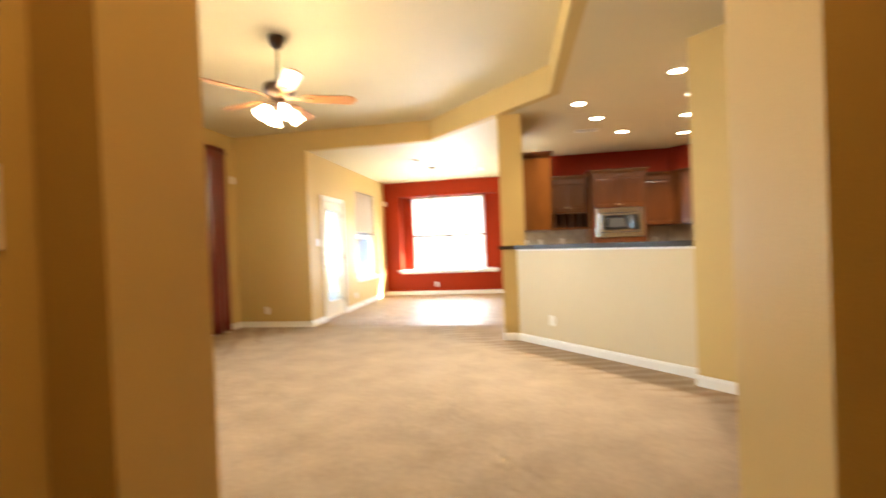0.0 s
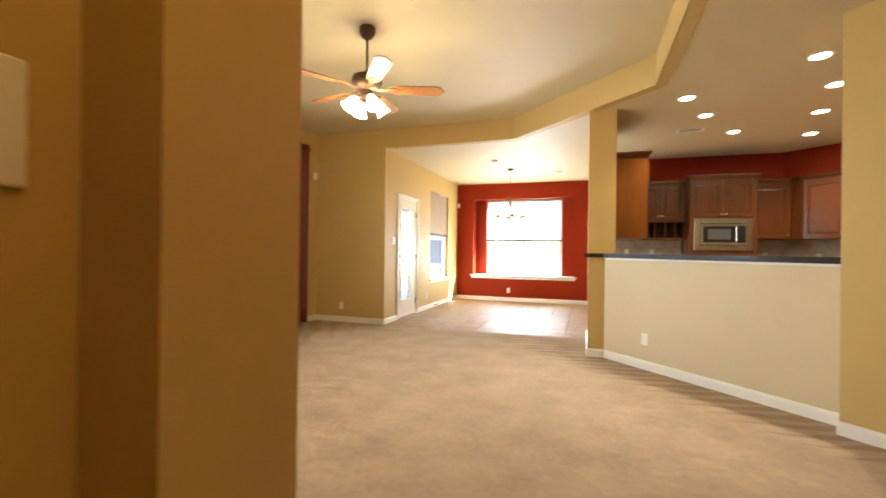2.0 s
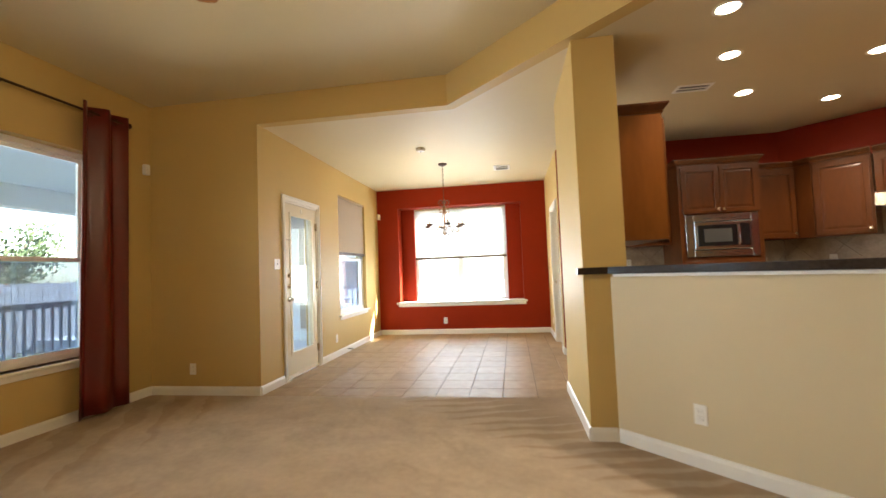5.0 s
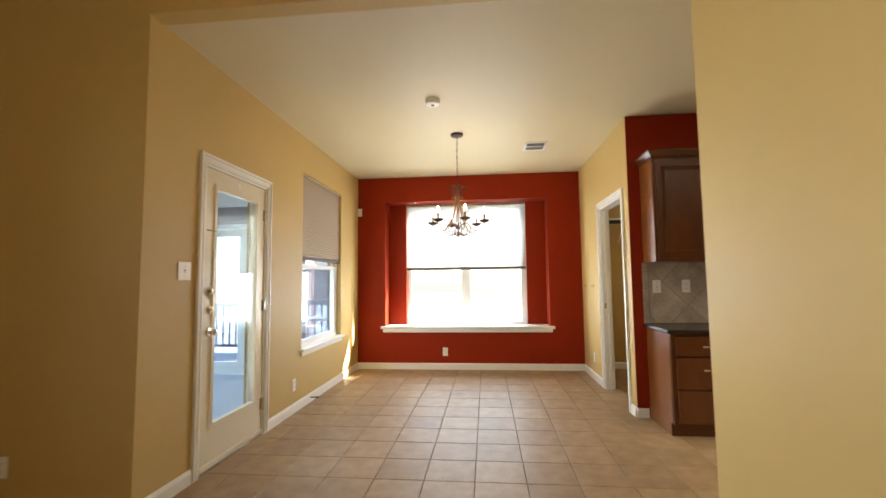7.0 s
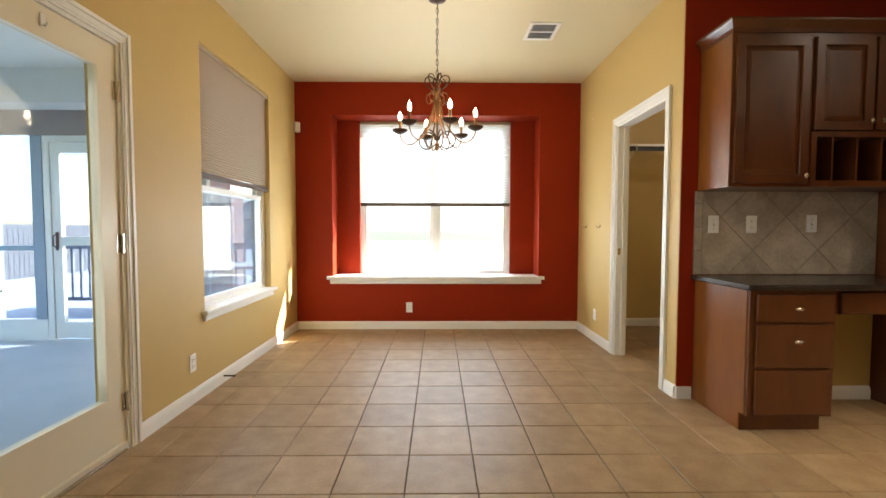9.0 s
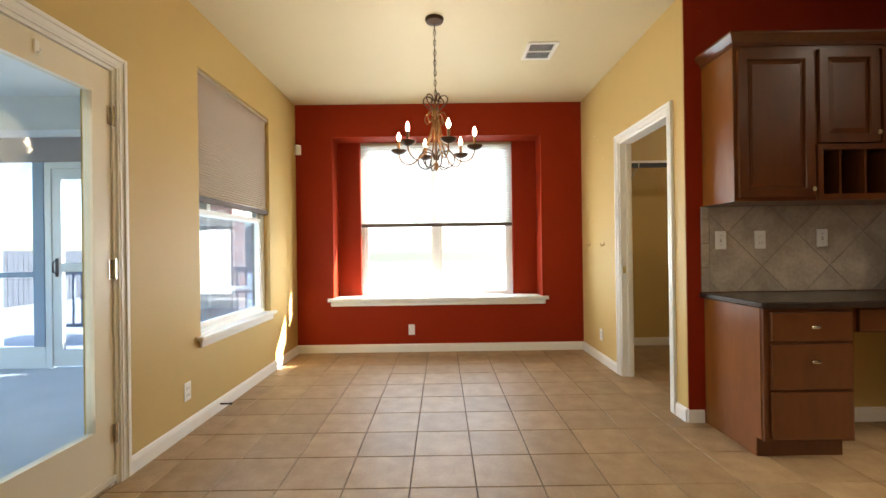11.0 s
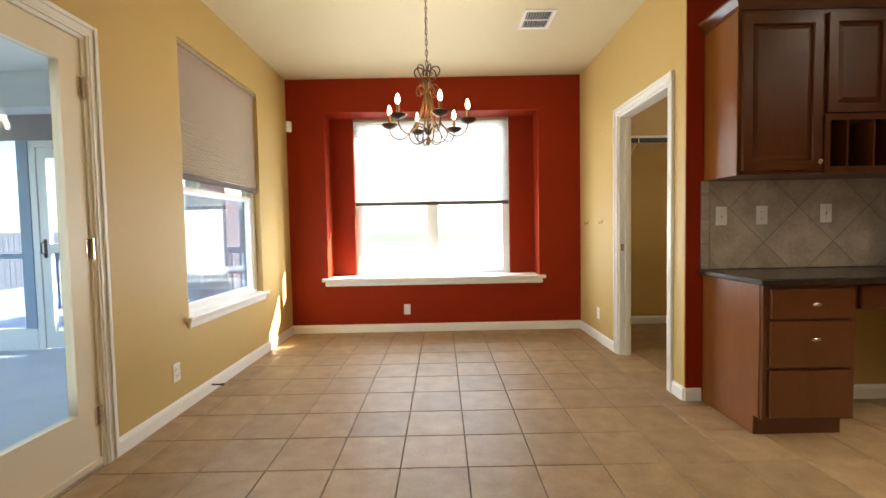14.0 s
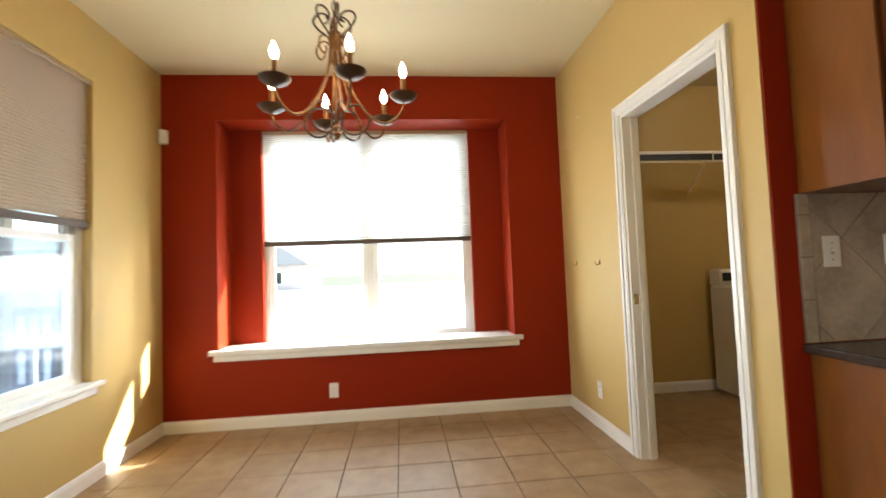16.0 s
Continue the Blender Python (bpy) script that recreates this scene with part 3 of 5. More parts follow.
def pleated_shade(at, turn, w, h, label, cell=0.019, cloth=None):
    o = thing("pleated_shade", at, label, "window shade", turn=turn)
    boxes("headrail", M_TANP, o, (-w / 2, w / 2, -0.02, 0.025, -0.03, 0), bevel=0.003)
    bm = bmesh.new()
    n = int((h - 0.055) / cell)
    rows = []
    for i in range(2 * n + 1):
        z = -0.03 - i * cell / 2
        rows.append([bm.verts.new((x, 0.002 + (0.008 if i % 2 else -0.008), z)) for x in (-w / 2, w / 2)])
    for p, q in zip(rows, rows[1:]):
        bm.faces.new((p[0], p[1], q[1], q[0]))
    part("pleats", bm, cloth or M_BLIND, o)
    # rail whose dark colour and extra height also hold the backlit edge's shadow
    boxes("bottom_rail", mat("backlit_shade_rail", (0.09, 0.062, 0.042), 0.6), o, (-w / 2, w / 2, -0.014, 0.018, -h, -h + 0.040), bevel=0.004)
    return o


pleated_shade((XB - 0.028, (8.45 + 9.62) / 2, 2.36), 90, 1.16, 0.89, "taupe pleated window shade drawn halfway down")
pleated_shade(((GX0 + GX1) / 2, YG - 0.03, NZ1 - 0.003), 0, GX1 - GX0 - 0.02, 0.985, "cream pleated shade drawn halfway down the wide window", cloth=M_BLINDW)


def casing(name, x, y0, y1, top, out, label, w=0.062):
    """Door casing on the wall face x, facing out."""
    o = thing(name, (x, (y0 + y1) / 2, 0), label, "door frame")
    tagged(o, kind="structure")
    h = (y1 - y0) / 2
    for a, b, lo, hi in ((-h - w, -h, 0, top + w), (h, h + w, 0, top + w), (-h, h, top, top + w)):
        bm = bmesh.new()
        xa, xb = sorted((0, out * 0.012))
        box(bm, xa, xb, a, b, lo, hi)
        part("casing_board", bm, M_TRIM, o)
        if b - a < 0.2:
            k = a if a < 0 else b - 0.022
            bm = bmesh.new()
            xa, xb = sorted((out * 0.012, out * 0.021))
            box(bm, xa, xb, k, k + 0.022, lo, hi, 0.004, 2)
        else:
            bm = bmesh.new()
            xa, xb = sorted((out * 0.012, out * 0.021))
            box(bm, xa, xb, a - w + 0.022, b + w - 0.022, hi - 0.022, hi, 0.004, 2)
        part("casing_bead", bm, M_TRIM, o)
        bm = bmesh.new()
        xa, xb = sorted((out * 0.012, out * 0.016))
        if b - a < 0.2:
            k = a + w - 0.024 if a < 0 else b - w + 0.010
            box(bm, xa, xb, k, k + 0.014, lo, top + 0.010, 0.0015)
        else:
            box(bm, xa, xb, a, b, top + 0.010, top + 0.024, 0.0015)
        part("inner_bead", bm, M_TRIM, o)
    return o


o = casing("door_frame", XP, DY0, DY1, 2.04, -1, "white moulded casing round the laundry doorway")
t = 0.018
hh = (DY1 - DY0) / 2
boxes("jamb", M_TRIM, o, (-0.001, 0.101, -hh, -hh + t, 0, 2.04), (-0.001, 0.101, hh - t, hh, 0, 2.04), (-0.001, 0.101, -hh + t, hh - t, 2.04 - t, 2.04))
boxes("door_stop", M_TRIM, o, (0.05, 0.085, -hh + t, -hh + t + 0.011, 0, 2.02), (0.05, 0.085, hh - t - 0.011, hh - t, 0, 2.02))
boxes("strike_plate", M_NICKEL, o, (0.012, 0.038, hh - t - 0.002, hh - t, 0.90, 0.96))

# patio door
PY0, PY1 = 6.91, 7.72
o = casing("door_frame", XB, PY0, PY1, 2.04, 1, "cream moulded casing round the glazed patio door")
hh = (PY1 - PY0) / 2
boxes("jamb", M_TRIM, o, (-0.14, 0.001, -hh, -hh + t, 0, 2.04), (-0.14, 0.001, hh - t, hh, 0, 2.04), (-0.14, 0.001, -hh + t, hh - t, 2.04 - t, 2.04))
boxes("threshold", M_NICKEL, o, (-0.15, 0.0, -hh + t, hh - t, 0.0, 0.015))
door = thing("patio_door", (XB - 0.008, (PY0 + PY1) / 2, 0), "cream painted patio door with one tall glass pane, closed", "door")
dw = hh - t - 0.003
bm = bmesh.new()
wall_grid(bm, -0.045, 0, (-dw, dw), (0.018, 2.018), [(-0.275, 0.275, 0.285, 1.90)])
part("door_leaf", bm, M_DOOR, door)
bm = bmesh.new()
wall_grid(bm, -0.030, 0.010, (-0.292, 0.292), (0.262, 1.920), [(-0.262, 0.262, 0.300, 1.882)])
part("glazing_frame", bm, M_DOOR, door)
boxes("pane", M_GLASS, door, (-0.010, -0.004, -0.262, 0.262, 0.300, 1.882)).visible_shadow = False
boxes("sweep", M_DOOR, door, (0.0, 0.012, -dw, dw, 0.018, 0.05), bevel=0.003)
for z in (0.25, 1.05, 1.80):
    bm = bmesh.new()
    tube(bm, [(0.012, dw + 0.004, z - 0.05), (0.012, dw + 0.004, z + 0.05)], 0.007, 8)
    box(bm, 0.0, 0.004, dw - 0.022, dw + 0.002, z - 0.045, z + 0.045)
    part("hinge", bm, M_NICKEL, door)
for z, r in ((0.91, 0.022), (1.056, 0.022), (1.18, 0.024)):
    bm = bmesh.new()
    lathe(bm, [(0, 0), (r + 0.008, 0), (r + 0.008, 0.006), (0.012, 0.010), (0.012, 0.03), (r, 0.04), (r, 0.055), (r * 0.6, 0.066), (0, 0.068)] if z < 1 else [(0, 0), (r + 0.006, 0), (r + 0.006, 0.010), (r * 0.7, 0.018), (0, 0.019)], 18)
    bmesh.ops.rotate(bm, verts=bm.verts[:], cent=(0, 0, 0), matrix=Matrix.Rotation(radians(90), 3, "Y"))
    if z > 1:
        box(bm, 0.015, 0.034, -0.004, 0.004, -0.016, 0.016)
    bmesh.ops.translate(bm, verts=bm.verts[:], vec=(0, -dw + 0.06, z))
    part("door_knob" if z < 1 else "deadbolt", bm, M_NICKEL, door, smooth=True)
bm = bmesh.new()
tube(bm, [(0.048, -dw + 0.06, 0.908), (0.056, -dw + 0.07, 0.909), (0.056, -dw + 0.12, 0.905)], [0.008, 0.008, 0.006], 8)
part("lever", bm, M_NICKEL, door, smooth=True)
bm = bmesh.new()
tube(bm, [(0.010, -dw + 0.008, 1.59), (0.016, -dw + 0.02, 1.59), (0.016, -dw + 0.10, 1.59), (0.008, -dw + 0.108, 1.59)], 0.004, 6)
part("guard_latch", bm, M_NICKEL, door, smooth=True)
bm = bmesh.new()
box(bm, 0.0, 0.006, -0.012, 0.012, 1.93, 1.985, 0.002)
tube(bm, [(0.004, 0, 1.94), (0.018, 0, 1.935), (0.022, 0, 1.95)], 0.004, 6)
part("hook", bm, M_PLATE, door)


# ---- kitchen and desk cabinets ----
def panel_door(parent, x0, x1, z0, z1, y, knob=None, name="cabinet_door", slab=False):
    """A framed door whose face is at local y, the room at -y. knob: (x, z)."""
    o = None
    fr = 0.052
    bm = bmesh.new()
    if slab:
        box(bm, x0, x1, y, y + 0.019, z0, z1, 0.005, 2)
    else:
        ring(bm, x0, x1, z0, z1, fr, y, y + 0.019)
        bmesh.ops.bevel(bm, geom=[e for e in bm.edges if all(abs(v.co.y - y) < 1e-4 for v in e.verts) and len(e.link_faces) == 2 and abs(e.link_faces[0].normal.dot(e.link_faces[1].normal)) < 0.5], offset=0.004, segments=1, affect="EDGES")
    o = part(name, bm, M_WOOD, parent)
    if not slab:
        bm = bmesh.new()
        # raised field with sloping edges
        a, b, c, d = x0 + fr, x1 - fr, z0 + fr, z1 - fr
        e = 0.028
        lo = [bm.verts.new(p) for p in ((a, y + 0.013, c), (b, y + 0.013, c), (b, y + 0.013, d), (a, y + 0.013, d))]
        hi = [bm.verts.new(p) for p in ((a + e, y + 0.005, c + e), (b - e, y + 0.005, c + e), (b - e, y + 0.005, d - e), (a + e, y + 0.005, d - e))]
        bk = [bm.verts.new((v.co.x, y + 0.017, v.co.z)) for v in lo]
        bm.faces.new(hi)
        bm.faces.new(bk[::-1])
        for i in range(4):
            bm.faces.new((lo[i], lo[(i + 1) % 4], hi[(i + 1) % 4], hi[i]))
            bm.faces.new((bk[i], bk[(i + 1) % 4], lo[(i + 1) % 4], lo[i]))
        part("panel", bm, M_WOOD, o)
    if knob:
        bm = bmesh.new()
        lathe(bm, [(0, 0), (0.006, 0), (0.005, 0.012), (0.014, 0.018), (0.015, 0.024), (0.008, 0.030), (0, 0.031)], 12)
        bmesh.ops.rotate(bm, verts=bm.verts[:], cent=(0, 0, 0), matrix=Matrix.Rotation(radians(90), 3, "X"))
        if slab:
            bmesh.ops.scale(bm, verts=bm.verts[:], vec=(1.7, 1.0, 0.65))
        bmesh.ops.translate(bm, verts=bm.verts[:], vec=(knob[0], y, knob[1]))
        part("knob", bm, M_NICKEL, o, smooth=True)
    return o


def crown(parent, x0, x1, y0, z, left=True, right=True, back=0.0):
    """Crown moulding round the top of a cabinet whose face is at y0 and whose back is at back."""
    prof = [(0, 0), (0.008, 0), (0.012, 0.02), (0.035, 0.045), (0.042, 0.055), (0.042, 0.068), (0, 0.068)]
    bm = bmesh.new()
    rows = []
    pts = []
    if left:
        pts.append(((x0, back), (-1, 0)))
    pts.append(((x0, y0), (-1 if left else 0, -1)))
    pts.append(((x1, y0), (1 if right else 0, -1)))
    if right:
        pts.append(((x1, back), (1, 0)))
    for (px, py), (ox, oy) in pts:
        rows.append([bm.verts.new((px + ox * d, py + oy * d, z + h)) for d, h in prof])
    n = len(prof)
    for p, q in zip(rows, rows[1:]):
        for i in range(n):
            bm.faces.new((p[i], q[i], q[(i + 1) % n], p[(i + 1) % n]))
    bm.faces.new(rows[0])
    bm.faces.new(rows[-1][::-1])
    part("crown_moulding", bm, M_WOOD, parent)


def carcase(parent, x0, x1, y0, y1, z0, z1, name="body"):
    return boxes(name, M_WOOD, parent, (x0, x1, y0, y1, z0, z1))


def upper(at, turn, w, z0, z1, depth, doors, label, ends=(True, True), knob_side=None):
    """A wall cabinet; local x from 0 to w, the wall at y=0, its face at -depth."""
    o = thing("wall_cabinet", (at[0], at[1], z0), label, "cabinet", group="kitchen wall cabinets", turn=turn)
    h = z1 - z0
    carcase(o, 0, w, -depth, -0.002, 0, h)
    for e, x in zip(ends, (-0.004, w)):
        if e:
            boxes("end_panel", M_PANEL, o, (x, x + 0.004, -depth + 0.002, -0.003, 0.001, h - 0.002))
    dw = (w - 0.02) / doors
    for i in range(doors):
        a = 0.01 + i * dw + 0.006
        b = a + dw - 0.012
        if doors == 2:
            kx = b - 0.025 if i == 0 else a + 0.025
        else:
            kx = a + 0.025 if knob_side == "left" else b - 0.025
        panel_door(o, a, b, 0.02, h - 0.03, -depth - 0.02, (kx, 0.06))
    crown(o, 0, w, -depth, h, *ends)
    return o


# desk: uppers with wine cubbies, counter, drawer unit
WY = YK - 0.010
o = upper((0.155, WY), 0, 0.46, 1.375, 2.255, 0.30, 1, "dark cherry wall cabinet over the desk", (True, False))
o = thing("wine_rack_cabinet", (0.615, WY, 1.375), "dark cherry wall cabinet with two doors over open wine cubbies", "cabinet")
W2 = 1.340 - 0.615
boxes("body", M_WOOD, o, (0, W2, -0.30, -0.002, 0.29, 0.88), (0, 0.018, -0.30, -0.002, 0, 0.29), (W2 - 0.018, W2, -0.30, -0.002, 0, 0.29), (0.018, W2 - 0.018, -0.30, -0.002, 0, 0.03))
boxes("back", M_WOODIN, o, (0.018, W2 - 0.018, -0.012, -0.003, 0.03, 0.29))
n = 5
for i in range(1, n):
    x = W2 * i / n
    boxes("divider", M_WOOD, o, (x - 0.006, x + 0.006, -0.295, -0.013, 0.03, 0.29))
boxes("rail", M_WOOD, o, (0.0, W2, -0.318, -0.30, 0.285, 0.315), (0.0, W2, -0.318, -0.30, 0.0, 0.035), (0, 0.03, -0.318, -0.30, 0.035, 0.285), (W2 - 0.03, W2, -0.318, -0.30, 0.035, 0.285))
for i in range(2):
    a = 0.014 + i * (W2 / 2 - 0.006)
    b = a + W2 / 2 - 0.022
    panel_door(o, a, b, 0.325, 0.855, -0.32, (b - 0.025 if i == 0 else a + 0.025, 0.375))
crown(o, 0, W2, -0.30, 0.88, False, False)

o = thing("desk_drawer_cabinet", (0.155, WY, 0), "cherry drawer cabinet with three drawers under the desk top", "cabinet")
D = 0.50
boxes("body", M_WOOD, o, (0, 0.47, -D, -0.002, 0.10, 0.795), (0, 0.018, -D + 0.055, -0.002, 0.0, 0.10))
boxes("end_panel", M_PANEL, o, (-0.004, 0, -D + 0.02, -0.003, 0.102, 0.793), (-0.004, 0, -D + 0.057, -0.003, 0.002, 0.102))
boxes("toe_kick", M_WOOD, o, (0.018, 0.455, -D + 0.055, -D + 0.07, 0, 0.10))
for lo, hi in ((0.625, 0.775), (0.375, 0.61), (0.115, 0.36)):
    d = panel_door(o, 0.03, 0.45, lo, hi, -D - 0.02, (0.24, (lo + hi) / 2 + (0.0 if hi < 0.6 or hi > 0.7 else 0.03)) if hi > 0.4 else None, name="drawer", slab=True)
o = thing("desk_pencil_drawer", (0.63, WY, 0.66), "cherry pencil drawer under the desk top over the knee space", "drawer")
boxes("body", M_WOOD, o, (0.002, 0.712, -D + 0.02, -0.002, 0.0, 0.135))
panel_door(o, 0.03, 0.69, 0.005, 0.125, -D - 0.0, (0.36, 0.065), name="drawer", slab=True)
bm = bmesh.new()
box(bm, 0.12, 1.341, WY - D - 0.04, WY - 0.001, 0.797, 0.83, 0.008, 2)
tagged(part("stone_countertop", bm, M_STONE), "polished dark granite countertop on the desk drawer cabinet", "countertop")

# microwave tower
o = thing("oven_tower_cabinet", (1.345, WY, 0), "tall cherry cabinet housing the built-in microwave", "cabinet")
TW, TD = 0.87, 0.59
boxes("body", M_WOOD, o, (0, 0.05, -TD, -0.002, 0, 2.28), (TW - 0.05, TW, -TD, -0.002, 0, 2.28), (0.05, TW - 0.05, -TD, -0.002, 1.70, 2.28), (0.05, TW - 0.05, -TD, -0.002, 0.1, 1.20), (0.05, TW - 0.05, -0.03, -0.002, 1.20, 1.70))
for i in range(2):
    a = 0.03 + i * 0.405
    panel_door(o, a + 0.003, a + 0.402, 1.715, 2.25, -TD - 0.02, (a + 0.375 if i == 0 else a + 0.03, 1.75))
    panel_door(o, a + 0.003, a + 0.402, 0.14, 0.85, -TD - 0.02, (a + 0.375 if i == 0 else a + 0.03, 0.80))
panel_door(o, 0.033, 0.837, 0.87, 1.17, -TD - 0.02, (0.435, 1.02), name="drawer", slab=True)
crown(o, 0, TW, -TD, 2.28)
mw = thing("microwave", (1.345 + TW / 2, WY - TD, 1.452), "built-in stainless steel microwave with a black glass window", "microwave")
boxes("trim_kit", M_STEEL, mw, (-0.383, -0.30, -0.022, 0.0, -0.24, 0.245), (0.30, 0.383, -0.022, 0.0, -0.24, 0.245), (-0.30, 0.30, -0.022, 0.0, 0.165, 0.245), (-0.30, 0.30, -0.022, 0.0, -0.24, -0.165), bevel=0.003)
boxes("oven_body", M_DARK, mw, (-0.30, 0.30, -0.004, 0.35, -0.165, 0.165))
boxes("door", M_STEEL, mw, (-0.295, 0.295, -0.035, -0.006, -0.155, 0.155), bevel=0.004)
boxes("door_glass", M_BLACK, mw, (-0.265, 0.15, -0.038, -0.034, -0.12, 0.12), bevel=0.001)
boxes("window_mesh", mat("microwave_window", (0.07, 0.07, 0.07), 0.3), mw, (-0.20, 0.09, -0.0395, -0.0381, -0.075, 0.075))
boxes("control_panel", M_BLACK, mw, (0.175, 0.28, -0.038, -0.034, -0.125, 0.125), bevel=0.001)
bm = bmesh.new()
tube(bm, [(0.162, -0.036, -0.10), (0.162, -0.065, -0.09), (0.162, -0.065, 0.09), (0.162, -0.036, 0.10)], 0.008, 8)
part("handle", bm, M_STEEL, mw, smooth=True)
for x in (-0.16, 0.0, 0.16):
    for z in (0.195, -0.195):
        boxes("vent_slot", M_DARK, mw, (x - 0.045, x + 0.045, -0.0235, -0.021, z - 0.003, z + 0.003))

# wall cabinets right of the tower and on the angled wall
upper((2.22, WY), 0, 0.505, 1.385, 2.225, 0.32, 1, "cherry wall cabinet beside the microwave tower", (False, False))
r2 = math.sqrt(0.5)


def on_slant(a, off=0.0):
    """The plan place a metres along the angled kitchen wall from its left end."""
    return (2.75 + a * r2 - off * r2, YK - 0.012 - a * r2 - off * r2)


upper(on_slant(0.385), -45, 0.49, 1.385, 2.225, 0.32, 1, "cherry wall cabinet on the angled kitchen wall", (False, False))
upper(on_slant(0.89), -45, 0.72, 1.795, 2.225, 0.32, 2, "short cherry wall cabinet over the range hood", (False, False))
upper(on_slant(1.63), -45, 0.45, 1.385, 2.225, 0.32, 1, "cherry wall cabinet beside the range hood", (False, False), "left")
o = thing("corner_filler", (0, 0, 1.385), "cherry filler panel between two kitchen wall cabinets", "cabinet")
bm = bmesh.new()
fill = [(2.727, WY), (2.727, WY - 0.335), on_slant(0.383, 0.335), on_slant(0.383, 0.0), (2.76, WY - 0.02)]
prism(bm, fill, 0, 0.84)
part("filler_panel", bm, M_WOOD, o)
bm = bmesh.new()
extrude_profile(bm, [(0, 0.84), (0.008, 0.84), (0.012, 0.86), (0.035, 0.885), (0.042, 0.895), (0.042, 0.908), (0, 0.908)], fill[1], fill[2], (-0.93, -0.37))
part("crown_moulding", bm, M_WOOD, o)
hood = thing("range_hood", (*on_slant(0.89), 1.655), "slim stainless steel range hood under the wall cabinet", "range hood", turn=-45)
bm = bmesh.new()
prism(bm, [(0.003, -0.003), (0.717, -0.003), (0.717, -0.42), (0.003, -0.42)], 0.04, 0.135)
box(bm, 0.003, 0.717, -0.46, -0.003, 0.0, 0.04, 0.006, 2)
part("canopy", bm, M_STEEL, hood)
boxes("grease_filter", M_DARK, hood, (0.05, 0.67, -0.42, -0.05, -0.006, -0.0005))
o = thing("base_cabinet", (*on_slant(0.35), 0), "cherry base cabinet on the angled kitchen wall", "cabinet", turn=-45)
boxes("body", M_WOOD, o, (0, 2.0, -0.58, -0.002, 0.10, 0.875))
boxes("toe_kick", M_WOODIN, o, (0.02, 1.98, -0.50, -0.45, 0.0, 0.10))
for i in range(4):
    panel_door(o, 0.02 + i * 0.495, 0.50 + i * 0.495, 0.14, 0.70, -0.60, (0.46 + i * 0.495, 0.64))
    panel_door(o, 0.02 + i * 0.495, 0.50 + i * 0.495, 0.72, 0.86, -0.60, (0.26 + i * 0.495, 0.79), name="drawer", slab=True)
bm = bmesh.new()
prism(bm, [(2.262, WY), (2.262, WY - 0.62), (2.49, WY - 0.62), on_slant(2.0, 0.62), (XK - 0.62, 5.87), (XK - 0.003, 5.87), (XK - 0.003, YK - 0.02 - (XK - 2.75)), (2.745, WY)], 0.877, 0.915)
tagged(part("kitchen_counter", bm, M_STONE), "polished dark granite kitchen countertop", "countertop")
o = thing("base_cabinet", (2.262, WY, 0), "cherry base cabinet beside the microwave tower", "cabinet")
boxes("body", M_WOOD, o, (0, 0.22, -0.58, -0.002, 0.0, 0.875))
# east wall: base cabinets, wall cabinets and refrigerator
o = thing("base_cabinet", (XK - 0.003, 6.43, 0), "cherry base cabinet with doors and drawers beside the refrigerator", "cabinet", turn=-90)
boxes("body", M_WOOD, o, (0, 0.56, -0.58, -0.002, 0.10, 0.875))
boxes("toe_kick", M_WOODIN, o, (0, 0.56, -0.50, -0.45, 0.0, 0.10))
for i in range(2):
    a = 0.01 + i * 0.272
    panel_door(o, a, a + 0.262, 0.13, 0.70, -0.60, (a + 0.235 if i == 0 else a + 0.03, 0.65))
    panel_door(o, a, a + 0.262, 0.72, 0.86, -0.60, (a + 0.13, 0.79), name="drawer", slab=True)
upper((XK - 0.003, 6.43), -90, 0.56, 1.385, 2.225, 0.32, 2, "cherry wall cabinet beside the refrigerator", (False, False))
upper((XK - 0.003, 5.865), -90, 0.95, 1.85, 2.28, 0.60, 2, "cherry cabinet over the refrigerator", (True, False))
M_FRIDGE = mat("refrigerator_stainless_steel", (0.36, 0.37, 0.39), 0.3, 1.0, spots=(0.30, 0.31, 0.33), scale=20, mix=0.3)
fr = thing("refrigerator", (XK - 0.02, 5.855, 0), "stainless steel side-by-side refrigerator with a water dispenser", "refrigerator", turn=-90)
boxes("body", M_DARK, fr, (0.0, 0.90, -0.72, -0.0, 0.02, 1.76))
boxes("freezer_door", M_FRIDGE, fr, (0.003, 0.37, -0.80, -0.725, 0.10, 1.76), bevel=0.012)
boxes("fridge_door", M_FRIDGE, fr, (0.376, 0.897, -0.80, -0.725, 0.10, 1.76), bevel=0.012)
boxes("dispenser", M_BLACK, fr, (0.08, 0.29, -0.804, -0.799, 0.98, 1.30), bevel=0.002)
boxes("dispenser_display", M_DARK, fr, (0.10, 0.27, -0.808, -0.803, 1.32, 1.37), bevel=0.001)
boxes("base_grille", M_DARK, fr, (0.01, 0.89, -0.74, -0.70, 0.0, 0.095))
for x in (0.335, 0.415):
    bm = bmesh.new()
    tube(bm, [(x, -0.80, 0.62), (x, -0.85, 0.66), (x, -0.855, 1.1), (x, -0.85, 1.60), (x, -0.80, 1.64)], 0.011, 8)
    part("handle", bm, M_FRIDGE, fr, smooth=True)

